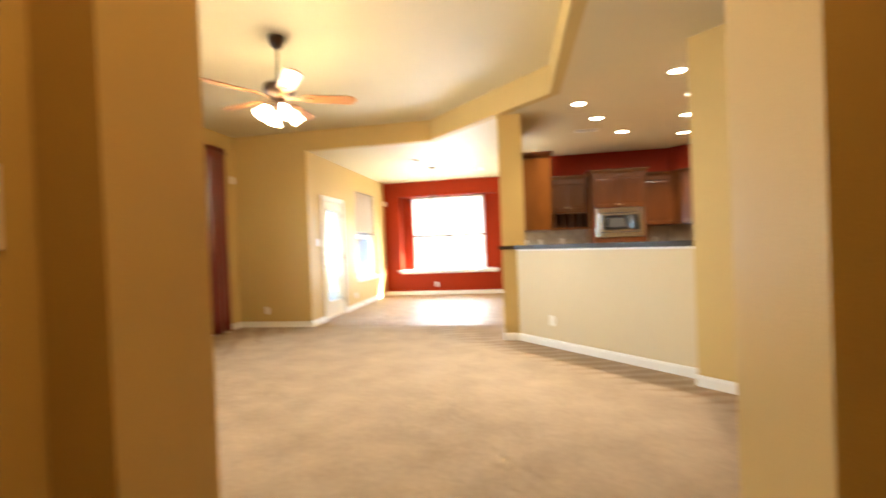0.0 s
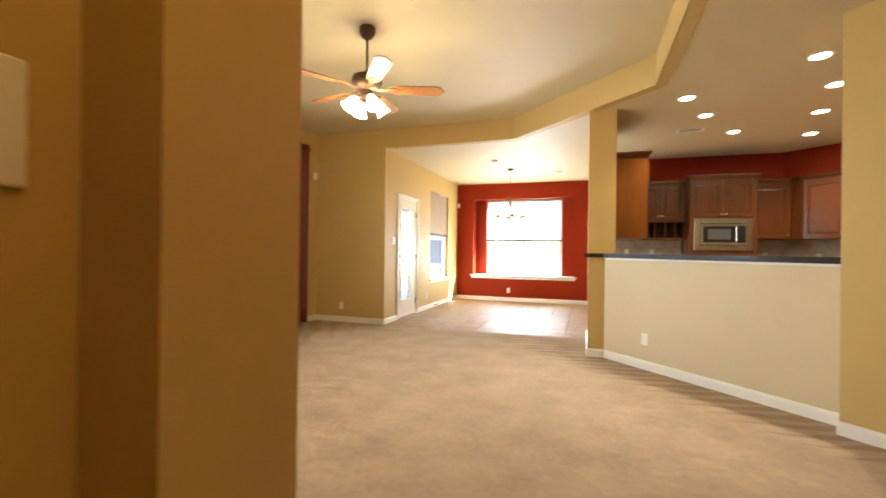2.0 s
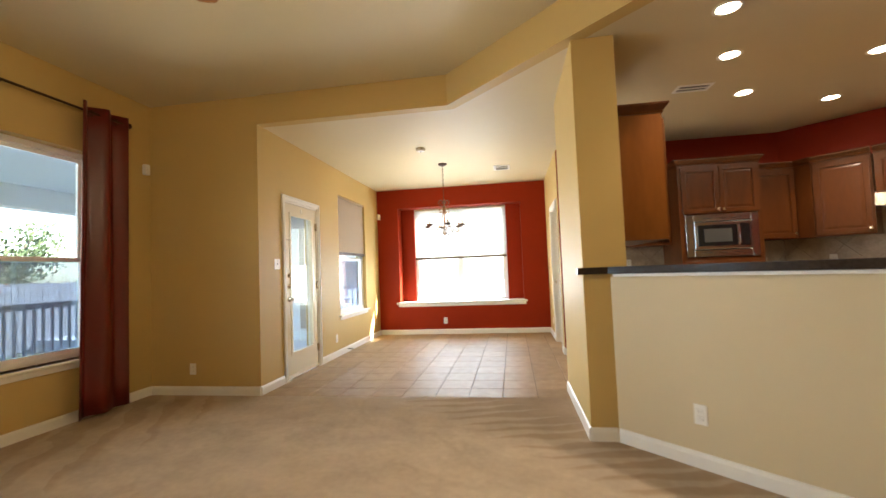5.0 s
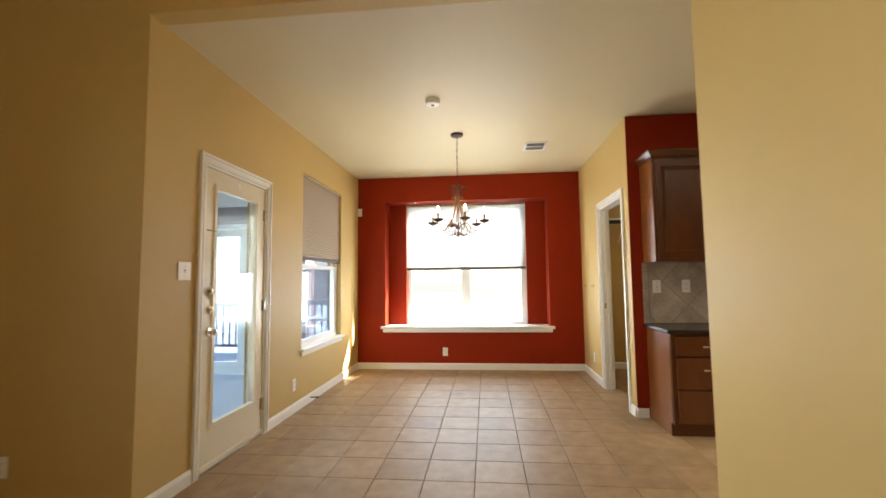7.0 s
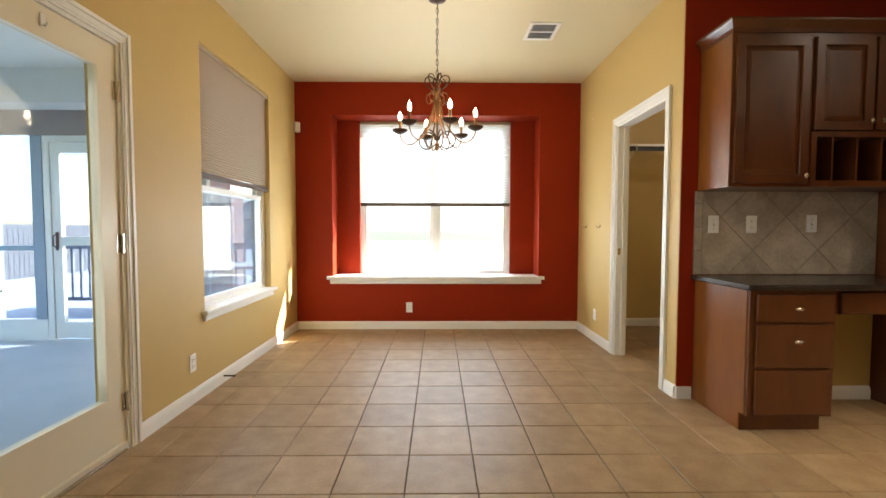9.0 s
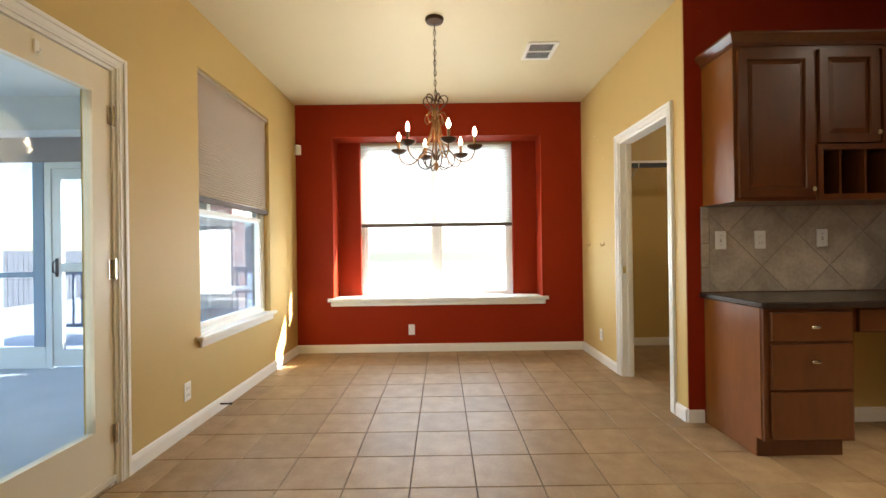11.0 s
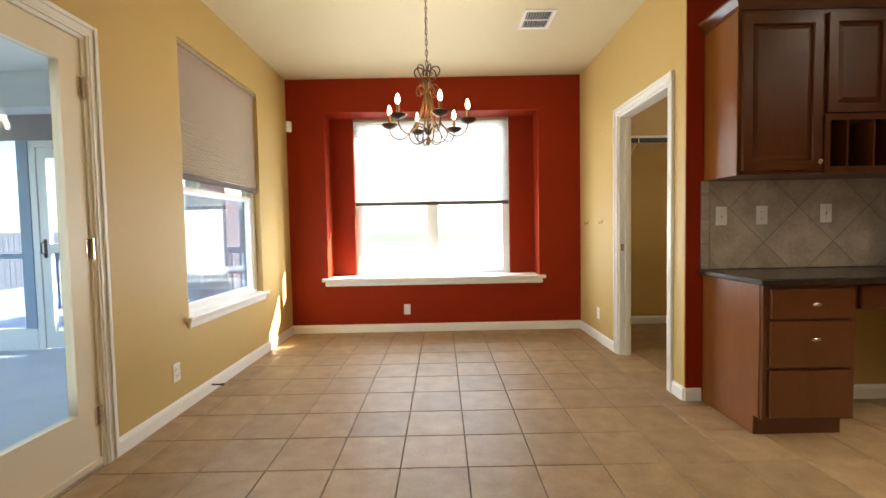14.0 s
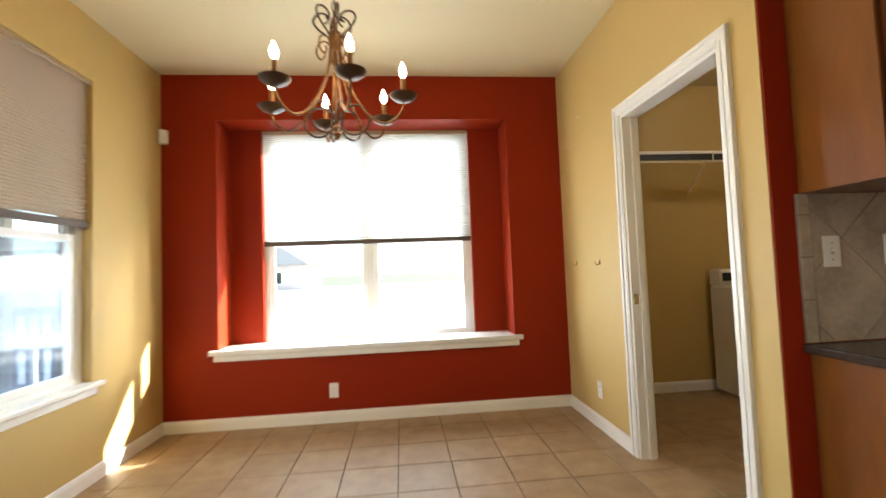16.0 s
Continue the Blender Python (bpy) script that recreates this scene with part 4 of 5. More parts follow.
# cabinet on the kitchen side of the wall stub, bar counter and the cabinets under it
o = upper((0.163, 6.62), 90, 0.98, 1.33, 2.225, 0.33, 2, "tall cherry wall cabinet with a plain end panel beside the bar", (True, True))
o.matrix_world = pose(0.163, 5.60, 1.33, 0, 0, 90)
bm = bmesh.new()
pts = [(-0.165, 5.398), (0.028, 5.398), diag(2.049, -0.045), diag(2.049, 0.30), diag(0.25, 0.30), (0.165, 5.60), (0.165, 5.437), (-0.165, 5.437)]
prism(bm, pts, 1.106, 1.152)
tagged(part("bar_counter", bm, M_STONE), "raised dark granite bar top on the half wall", "countertop")
bm = bmesh.new()
prism(bm, [diag(-0.03, -0.03), diag(2.049, -0.03), diag(2.049, 0.14), diag(0.2, 0.14)], 1.086, 1.104)
tagged(part("bar_trim", bm, M_TRIM), "white painted trim board under the bar top", "trim", kind="structure")
o = thing("base_cabinet", (*diag(0.45, 0.118), 0), "cherry base cabinet on the kitchen side of the half wall", "cabinet", turn=-45)
boxes("body", M_WOOD, o, (0, 1.15, 0.0, 0.58, 0.0, 0.875))
o2 = thing("kitchen_counter", (*diag(0.45, 0.118), 0.877), "polished dark granite countertop behind the bar", "countertop", turn=-45)
boxes("slab", M_STONE, o2, (0, 1.17, 0.0, 0.62, 0.0, 0.035), bevel=0.006)


# ---- backsplash ----
def clip(poly, a, b, c):
    """The part of a polygon where a*x + b*y <= c."""
    out = []
    for p, q in zip(poly, poly[1:] + poly[:1]):
        dp, dq = a * p[0] + b * p[1] - c, a * q[0] + b * q[1] - c
        if dp <= 0:
            out.append(p)
        if dp * dq < 0:
            k = dp / (dp - dq)
            out.append((p[0] + (q[0] - p[0]) * k, p[1] + (q[1] - p[1]) * k))
    return out


def inset_piece(poly, x0, x1, z0, z1):
    for row in ((-1, 0, -x0), (1, 0, x1), (0, -1, -z0), (0, 1, z1)):
        poly = clip(poly, *row)
        if len(poly) < 3:
            return []
    return poly


def tile_mesh(poly, th):
    bm = bmesh.new()
    lo = [bm.verts.new((x, 0, z)) for x, z in poly]
    hi = [bm.verts.new((x, -th, z)) for x, z in poly]
    bm.faces.new(lo)
    bm.faces.new(hi[::-1])
    for i in range(len(poly)):
        bm.faces.new((lo[i], hi[i], hi[(i + 1) % len(poly)], lo[(i + 1) % len(poly)]))
    return bm


def backsplash(at, turn, w, z0, z1, label, border=True):
    o = thing("backsplash", (at[0], at[1], 0), label, "backsplash", turn=turn)
    tagged(o, kind="structure")
    boxes("grout_bed", M_SPGROUT, o, (0, w, -0.007, -0.001, z0, z1))
    g = 0.0022
    x0 = 0.0
    if border:
        h = 0.155
        z = z0
        while z < z1 - 0.01:
            top = min(z + h, z1)
            part("tile", tile_mesh([(g, z + g), (0.05 - g, z + g), (0.05 - g, top - g), (g, top - g)], 0.011), M_SPLASH, o)
            z += h
        x0 = 0.05
    s = 0.305
    d = s * r2
    for i in range(-2, int(w / d) + 3):
        for j in range(-1, 6):
            if (i + j) % 2:
                continue
            cx, cz = x0 + 0.12 + i * d, z0 + 0.16 + j * d
            k = d - g * 1.5
            poly = inset_piece([(cx, cz - k), (cx + k, cz), (cx, cz + k), (cx - k, cz)], x0 + g, w - g, z0 + g, z1 - g)
            if len(poly) > 2:
                xs, zs = [p[0] for p in poly], [p[1] for p in poly]
                if max(xs) - min(xs) > 0.015 and max(zs) - min(zs) > 0.015:
                    part("tile", tile_mesh(poly, 0.010), M_SPLASH, o)


backsplash((0.135, YK - 0.009), 0, 1.205, 0.832, 1.375, "taupe stone backsplash tiles laid diagonally over the desk")
backsplash((2.265, YK - 0.009), 0, 0.48, 0.917, 1.385, "taupe stone backsplash tiles behind the counter", border=False)
backsplash(on_slant(0.0), -45, 2.65, 0.917, 1.80, "taupe stone backsplash tiles on the angled kitchen wall", border=False)
backsplash((XK - 0.001, 6.43), -90, 0.56, 0.917, 1.385, "taupe stone backsplash tiles beside the refrigerator", border=False)
tagged(boxes("wall_knee", M_YEL, None, (0.64, 1.34, YK - 0.016, YK - 0.009, 0, 0.66)), "ochre painted wall in the desk knee space", "wall", kind="structure")


# ---- ceiling fittings ----
def bend(ctrl, n=4):
    """A smooth line through the given points."""
    p = [ctrl[0], *ctrl, ctrl[-1]]
    out = []
    for a, b, c, d in zip(p, p[1:], p[2:], p[3:]):
        for k in range(n):
            t = k / n
            out.append(tuple(0.5 * (2 * b[i] + (c[i] - a[i]) * t + (2 * a[i] - 5 * b[i] + 4 * c[i] - d[i]) * t * t + (3 * b[i] - a[i] - 3 * c[i] + d[i]) * t ** 3) for i in range(2)))
    return [*out, ctrl[-1]]


def chandelier(at):
    """Six-arm chandelier: at is the place of its ceiling canopy."""
    o = thing("chandelier", at, "bronze six-arm chandelier with lit candle bulbs over the breakfast room", "chandelier")
    bm = bmesh.new()
    lathe(bm, [(0, 0), (0.065, 0), (0.066, -0.010), (0.058, -0.024), (0.02, -0.036), (0.008, -0.042), (0, -0.042)], 24)
    part("canopy", bm, M_BRONZE, o, smooth=True)
    bm = bmesh.new()
    top, low = -0.045, -0.54
    n = 14
    for i in range(n):
        z = top + (low - top) * (i + 0.5) / n
        pts = []
        for k in range(10):
            a = 2 * math.pi * k / 10
            u, v = 0.009 * math.cos(a), 0.022 * math.sin(a)
            pts.append((u, 0, z + v) if i % 2 else (0, u, z + v))
        tube(bm, pts, 0.0022, 5, closed=True)
    tube(bm, [(0.004, 0.002, top), (-0.004, 0.003, (top + low) / 2), (0.003, -0.003, low)], 0.0018, 5)
    part("chain", bm, M_BRONZE, o, smooth=True)
    bm = bmesh.new()
    tube(bm, [(0, 0, -0.54), (0, 0, -1.05)], 0.006, 8)
    lathe(bm, [(0, -1.005), (0.012, -1.01), (0.018, -1.02), (0.012, -1.035), (0.018, -1.045), (0.010, -1.058), (0.004, -1.068), (0, -1.07)], 14)
    lathe(bm, [(0, -0.625), (0.024, -0.63), (0.027, -0.67), (0.016, -0.70), (0.0, -0.71)], 14)
    part("stem", bm, M_GOLDB, o, smooth=True)
    for i in range(6):
        a = radians(48 + 60 * i)
        ca, sa = math.cos(a), math.sin(a)

        def q(r, z):
            return (r * ca, r * sa, z)

        bm = bmesh.new()
        # long leg of the arm, from the crown down and out to the cup
        ctrl = [(0.014, -0.635), (0.020, -0.70), (0.030, -0.77), (0.055, -0.85), (0.10, -0.935), (0.15, -0.995), (0.20, -1.015), (0.245, -0.995), (0.268, -0.96), (0.272, -0.928)]
        tube(bm, [q(*p) for p in bend(ctrl)], 0.0050, 8)
        part("arm", bm, M_GOLDB, o, smooth=True)
        bm = bmesh.new()
        loop = [(0.015 + 0.058 * (1 - math.cos(t)), -0.992 + 0.060 * math.sin(t)) for t in [2 * math.pi * k / 22 * 0.9 for k in range(23)]]
        tube(bm, [q(*p) for p in loop], 0.0044, 7)
        part("lower_scroll", bm, M_BRONZE, o, smooth=True)
        bm = bmesh.new()
        up = [(0.012, -0.66), (0.040, -0.625), (0.072, -0.585), (0.088, -0.545), (0.078, -0.510), (0.050, -0.500), (0.028, -0.520), (0.026, -0.548), (0.042, -0.560)]
        tube(bm, [q(*p) for p in bend([(a_, -0.66 + (b_ + 0.66) * 0.72) for a_, b_ in up])], 0.0042, 7)
        part("crown_scroll", bm, M_BRONZE, o, smooth=True)
        bm = bmesh.new()
        up = [(0.016, -0.69), (0.040, -0.662), (0.068, -0.672), (0.078, -0.705), (0.062, -0.735), (0.042, -0.722), (0.046, -0.702)]
        tube(bm, [q(*p) for p in bend(up)], 0.0036, 7)
        part("side_scroll", bm, M_GOLDB, o, smooth=True)
        ex, ey = 0.272 * ca, 0.272 * sa
        cup = bmesh.new()
        lathe(cup, [(0, -0.940), (0.012, -0.938), (0.034, -0.930), (0.050, -0.918), (0.055, -0.908), (0.053, -0.907), (0.036, -0.914), (0.012, -0.918), (0, -0.918)], 22, (ex, ey, 0))
        cu = part("cup", cup, M_BRONZE, o, smooth=True)
        sl = bmesh.new()
        lathe(sl, [(0, -0.918), (0.010, -0.918), (0.0098, -0.846), (0.007, -0.842), (0, -0.842)], 12, (ex, ey, 0))
        part("candle_sleeve", sl, M_GOLDB, cu, smooth=True)
        bu = bmesh.new()
        lathe(bu, [(0, -0.842), (0.006, -0.840), (0.0125, -0.828), (0.0145, -0.815), (0.011, -0.800), (0.005, -0.787), (0.0015, -0.777), (0.0, -0.774)], 14, (ex, ey, 0))
        b = part("bulb", bu, M_BULB, cu, smooth=True)
        b.visible_shadow = False
    return o


chandelier((-1.545, 8.61, LOW))
lamp("chandelier_light", "POINT", (-1.545, 8.61, LOW - 0.82), CHAND_W, WARM, 0.25)


def ceiling_fan(at, first):
    o = thing("ceiling_fan", at, "bronze ceiling fan with five oak blades and four lit glass shades", "ceiling fan")
    bm = bmesh.new()
    lathe(bm, [(0, 0), (0.066, 0), (0.070, -0.015), (0.066, -0.05), (0.045, -0.085), (0.02, -0.10), (0, -0.10)], 24)
    part("canopy", bm, M_BRONZE, o, smooth=True)
    bm = bmesh.new()
    tube(bm, [(0, 0, -0.06), (0, 0, -0.41)], 0.011, 10)
    part("downrod", bm, M_BRONZE, o, smooth=True)
    bm = bmesh.new()
    lathe(bm, [(r, z - 0.075) for r, z in ((0, -0.29), (0.022, -0.29), (0.03, -0.315), (0.075, -0.325), (0.118, -0.345), (0.128, -0.375), (0.126, -0.41), (0.10, -0.44), (0.055, -0.46), (0.05, -0.50), (0.062, -0.515), (0.06, -0.545), (0.03, -0.565), (0.0, -0.57))], 32)
    part("motor", bm, M_BRONZE, o, smooth=True)
    for i in range(5):
        a = radians(first + 72 * i)
        R = Matrix.Rotation(a, 4, "Z") @ Matrix.Translation((0, 0, -0.52)) @ Matrix.Rotation(radians(-12), 4, "X")
        bm = bmesh.new()
        outline = [(0.20, -0.045), (0.26, -0.058), (0.58, -0.070), (0.62, -0.060), (0.645, -0.030), (0.66, 0.0), (0.645, 0.030), (0.62, 0.060), (0.58, 0.070), (0.26, 0.058), (0.20, 0.045)]
        prism(bm, outline, -0.004, 0.004)
        bmesh.ops.transform(bm, matrix=R, verts=bm.verts[:])
        part("blade", bm, M_BLADE, o)
        bm = bmesh.new()
        prism(bm, [(0.09, -0.018), (0.16, -0.014), (0.22, -0.034), (0.27, -0.030), (0.285, 0.0), (0.27, 0.030), (0.22, 0.034), (0.16, 0.014), (0.09, 0.018)], -0.010, -0.0045)
        bmesh.ops.transform(bm, matrix=R, verts=bm.verts[:])
        part("blade_bracket", bm, M_GOLDB, o)
    for i in range(4):
        a = radians(first + 10 + 90 * i)
        M = Matrix.Rotation(a, 4, "Z") @ Matrix.Translation((0.075, 0, -0.59)) @ Matrix.Rotation(radians(-38), 4, "Y")
        bm = bmesh.new()
        tube(bm, [(-0.03, 0, 0.02), (0, 0, 0.0), (0.0, 0, -0.035)], 0.012, 8)
        bmesh.ops.transform(bm, matrix=M, verts=bm.verts[:])
        arm = part("lamp_arm", bm, M_BRONZE, o, smooth=True)
        bm = bmesh.new()
        lathe(bm, [(0.022, -0.028), (0.034, -0.04), (0.040, -0.065), (0.043, -0.095), (0.052, -0.125), (0.064, -0.145), (0.060, -0.144), (0.048, -0.124), (0.039, -0.095), (0.036, -0.065), (0.030, -0.044), (0.022, -0.032)], 20)
        bmesh.ops.transform(bm, matrix=M, verts=bm.verts[:])
        g = part("glass_shade", bm, M_SHADEG, o, smooth=True)
        g.visible_shadow = False
        bm = bmesh.new()
        lathe(bm, [(0, -0.04), (0.012, -0.045), (0.024, -0.08), (0.026, -0.10), (0.018, -0.12), (0, -0.128)], 12)
        bmesh.ops.transform(bm, matrix=M, verts=bm.verts[:])
        b = part("bulb", bm, M_BULB, g, smooth=True)
        b.visible_shadow = False
        p = Matrix.Translation(at) @ M @ Vector((0, 0, -0.11))
        lamp("fan_light", "POINT", p, FAN_W, (1.0, 0.70, 0.38), 0.05)
    return o


FAN = (-1.92, 3.58, HIGH)
ceiling_fan(FAN, -50)

CANS = [(0.81, 5.27), (1.13, 5.95), (1.64, 6.80), (2.61, 7.17), (2.28, 6.13), (2.03, 5.25), (1.60, 4.51), (2.94, 5.35), (3.29, 6.42)]


def downlight(at):
    o = thing("recessed_downlight", at, "white trimmed recessed ceiling downlight, lit", "downlight", group="kitchen downlights")
    bm = bmesh.new()
    lathe(bm, [(0.064, -0.001), (0.085, -0.001), (0.088, -0.005), (0.080, -0.009), (0.064, -0.006), (0.064, -0.001)], 28)
    part("trim_ring", bm, M_PLATE, o, smooth=True)
    bm = bmesh.new()
    lathe(bm, [(0, -0.0015), (0.064, -0.0015), (0.064, -0.004), (0, -0.004)], 28)
    part("lens", bm, M_CAN, o).visible_shadow = False
    return o


first_can = downlight((*CANS[0], LOW))
for x, y in CANS[1:]:
    copy_thing(first_can, pose(x, y, LOW))
for x, y in CANS:
    lamp("downlight_beam", "SPOT", (x, y, LOW - 0.03), CAN_W, CANWARM, 0.06, cone=108)
# added fill without a fixture, for warm light spilling in from the rooms ahead
lamp("hall_fill", "POINT", (0.05, 0.42, 2.3), HALL_W * 0.42, (1.0, 0.66, 0.30), 0.1)


def vent(at, w, d, label, turn=0):
    o = thing("ceiling_vent", at, label, "air vent", turn=turn)
    boxes("frame", M_PLATE, o, (-w / 2, w / 2, -d / 2, -d / 2 + 0.03, -0.008, 0), (-w / 2, w / 2, d / 2 - 0.03, d / 2, -0.008, 0), (-w / 2, -w / 2 + 0.03, -d / 2 + 0.03, d / 2 - 0.03, -0.008, 0), (w / 2 - 0.03, w / 2, -d / 2 + 0.03, d / 2 - 0.03, -0.008, 0), bevel=0.002)
    boxes("backing", M_DARK, o, (-w / 2 + 0.03, w / 2 - 0.03, -d / 2 + 0.03, d / 2 - 0.03, -0.002, -0.0005))
    for y0, y1 in ((-d / 2 + 0.03, -0.006), (0.006, d / 2 - 0.03)):
        n = 9
        for i in range(n):
            x = -w / 2 + 0.03 + (w - 0.06) * (i + 0.5) / n
            bm = bmesh.new()
            box(bm, -0.0008, 0.0008, y0, y1, -0.006, 0.006)
            bmesh.ops.rotate(bm, verts=bm.verts[:], cent=(0, 0, 0), matrix=Matrix.Rotation(radians(38), 3, "Y"))
            bmesh.ops.translate(bm, verts=bm.verts[:], vec=(x, 0, -0.008))
            part("slat", bm, M_PLATE, o)
    boxes("centre_bar", M_PLATE, o, (-w / 2 + 0.03, w / 2 - 0.03, -0.006, 0.006, -0.010, -0.002))
    return o


vent((-0.69, 9.12, LOW), 0.25, 0.31, "white louvred ceiling vent over the breakfast room")
vent((1.10, 6.56, LOW), 0.31, 0.17, "white louvred ceiling vent over the kitchen")
o = thing("smoke_detector", (-1.69, 7.75, LOW), "round white smoke detector on the ceiling", "smoke detector")
bm = bmesh.new()
lathe(bm, [(0, 0), (0.062, 0), (0.062, -0.014), (0.052, -0.034), (0.03, -0.040), (0, -0.040)], 28)
part("body", bm, M_PLATE, o, smooth=True)
bm = bmesh.new()
lathe(bm, [(0.0, -0.040), (0.014, -0.040), (0.014, -0.044), (0, -0.044)], 14)
part("test_button", bm, M_DARK, o)


# ---- wall plates, hooks and sensors ----
def plate(at, turn, label, kind="outlet"):
    """A cover plate; local y is out of the wall at -y."""
    name = {"outlet": "wall_outlet", "switch": "light_switch", "rocker": "light_switch", "blank": "wall_plate"}[kind]
    o = thing(name, at, label, "light switch" if "switch" in name else "wall outlet", turn=turn)
    bm = bmesh.new()
    w = 0.058 if kind == "rocker" else 0.035
    box(bm, -w, w, -0.006, -0.0005, -0.057, 0.057, 0.003, 2)
    part("cover_plate", bm, M_PLATE, o)
    if kind == "outlet":
        for z in (0.02, -0.02):
            bm = bmesh.new()
            box(bm, -0.016, 0.016, -0.0085, -0.006, z - 0.013, z + 0.013, 0.003, 2)
            s = part("socket", bm, M_PLATE, o)
            boxes("slot", M_DARK, s, (-0.0075, -0.0055, -0.0090, -0.0084, z - 0.005, z + 0.005), (0.0055, 0.0075, -0.0090, -0.0084, z - 0.004, z + 0.004))
    elif kind in ("switch", "rocker"):
        bm = bmesh.new()
        box(bm, -0.005, 0.005, -0.0075, -0.006, -0.012, 0.012)
        part("switch_slot", bm, mat("plate_shadow", (0.45, 0.42, 0.36), 0.5), o)
        bm = bmesh.new()
        box(bm, -0.004, 0.004, -0.017, -0.006, 0.000, 0.009, 0.001)
        part("toggle", bm, M_PLATE, o)
        for z in (0.030, -0.030):
            bm = bmesh.new()
            lathe(bm, [(0, -0.001), (0.003, -0.001), (0.003, 0.0005), (0, 0.001)], 8)
            bmesh.ops.rotate(bm, verts=bm.verts[:], cent=(0, 0, 0), matrix=Matrix.Rotation(radians(90), 3, "X"))
            bmesh.ops.translate(bm, verts=bm.verts[:], vec=(0, -0.0065, z))
            part("screw", bm, M_NICKEL, o)
    return o


plate((-0.622, 0.55, 1.275), 90, "white toggle light switch on the hallway wall", "switch")
plate((XB, 6.735, 1.31), 90, "white double-width light switch beside the patio door", "rocker")
plate((XB, 8.29, 0.26), 90, "white outlet on the wall under the window", "outlet")
plate((-1.86, YR, 0.245), 0, "white outlet on the red wall", "outlet")
plate((XP, 9.82, 0.27), -90, "white outlet on the wall beside the laundry doorway", "outlet")
plate((XL, 4.985, 0.237), 90, "white outlet between the living room windows", "outlet")
plate((-3.874, YN, 0.262), 0, "white outlet on the living room end wall", "outlet")
plate((*diag(0.45, 0)[0:2], 0.30), -45, "white outlet on the half wall", "outlet")
plate((0.255, YK - 0.020, 1.16), 0, "white light switch on the tiled backsplash", "switch")
plate((0.505, YK - 0.020, 1.16), 0, "white outlet on the tiled backsplash", "outlet")
plate((0.90, YK - 0.020, 1.165), 0, "white light switch on the tiled backsplash", "switch")
plate((2.50, YK - 0.020, 1.13), 0, "white outlet on the kitchen backsplash", "outlet")
px, py = on_slant(0.45, 0.011)
plate((px, py, 1.13), -45, "white outlet on the angled kitchen backsplash", "outlet")

for (x, y, z), t, lab in (((XB + 0.02, YR - 0.02, 2.24), 45, "white motion sensor in the corner by the red wall"), ((XL + 0.001, 6.32, 2.345), 90, "white motion sensor on the living room wall")):
    o = thing("motion_sensor", (x, y, z), lab, "motion sensor", turn=t)
    bm = bmesh.new()
    box(bm, -0.03, 0.03, -0.045, -0.001, -0.055, 0.055, 0.008, 2)
    part("housing", bm, M_PLATE, o)
    boxes("lens", M_TRIM, o, (-0.02, 0.02, -0.047, -0.044, -0.035, 0.005), bevel=0.001)
for y in (10.11, 9.72):
    o = thing("coat_hook", (XP, y, 1.155), "small metal hook on the ochre wall", "hook", turn=-90)
    bm = bmesh.new()
    tube(bm, [(0, -0.001, 0.012), (0, -0.006, 0.0), (0, -0.012, -0.012), (0, -0.028, -0.014), (0, -0.036, 0.0), (0, -0.036, 0.008)], 0.0028, 6)
    part("wire", bm, M_GOLDB, o, smooth=True)
    boxes("plate", M_GOLDB, o, (-0.006, 0.006, -0.003, -0.0005, -0.012, 0.02))
o = thing("door_stop", (XB + 0.014, 8.66, 0.05), "spring door stop on the baseboard", "door stop", turn=0)
bm = bmesh.new()
tube(bm, [(0, 0, 0), (0.07, 0, 0)], 0.006, 8)
part("spring", bm, M_BRONZE, o)
bm = bmesh.new()
tube(bm, [(0.07, 0, 0), (0.085, 0, 0)], 0.008, 8)
part("tip", bm, M_DARK, o)


# ---- curtains ----
def curtain(y0, y1, label, seed):
    rnd = random.Random(seed)
    o = thing("curtain", (XL + 0.11, (y0 + y1) / 2, 0), label, "curtain")
    bm = bmesh.new()
    n, m = 90, 14
    w = y1 - y0
    folds = max(2, round(w / 0.22))
    ph = rnd.random() * 6
    cols = []
    for i in range(n + 1):
        u = i / n
        col = []
        for j in range(m + 1):
            v = j / m
            z = 0.03 + v * 2.74
            amp = 0.055 * (0.75 + 0.25 * v) * (0.8 + 0.35 * math.sin(3.1 * u + ph))
            a = 2 * math.pi * folds * u + ph + 0.35 * math.sin(2.2 * v + ph + u * 4)
            x = amp * math.sin(a) + 0.004 * math.sin(2 * a + 1 + 2 * v)
            y = (u - 0.5) * w * (1.0 + 0.05 * (1 - v)) 
            col.append(bm.verts.new((x, y, z)))
        cols.append(col)
    for p, q in zip(cols, cols[1:]):
        for j in range(m):
            bm.faces.new((p[j], q[j], q[j + 1], p[j + 1]))
    c = part("panel", bm, M_CURT, o, smooth=True)
    c.modifiers.new("cloth", "SOLIDIFY").thickness = 0.003
    for k in range(folds):
        bm = bmesh.new()
        y = (-0.5 + (k + 0.5) / folds) * w
        tube(bm, [(0.028 * math.cos(t), y, 2.695 + 0.028 * math.sin(t)) for t in [2 * math.pi * i / 14 for i in range(14)]], 0.004, 6, closed=True)
        part("grommet", bm, M_BRONZE, o, smooth=True)


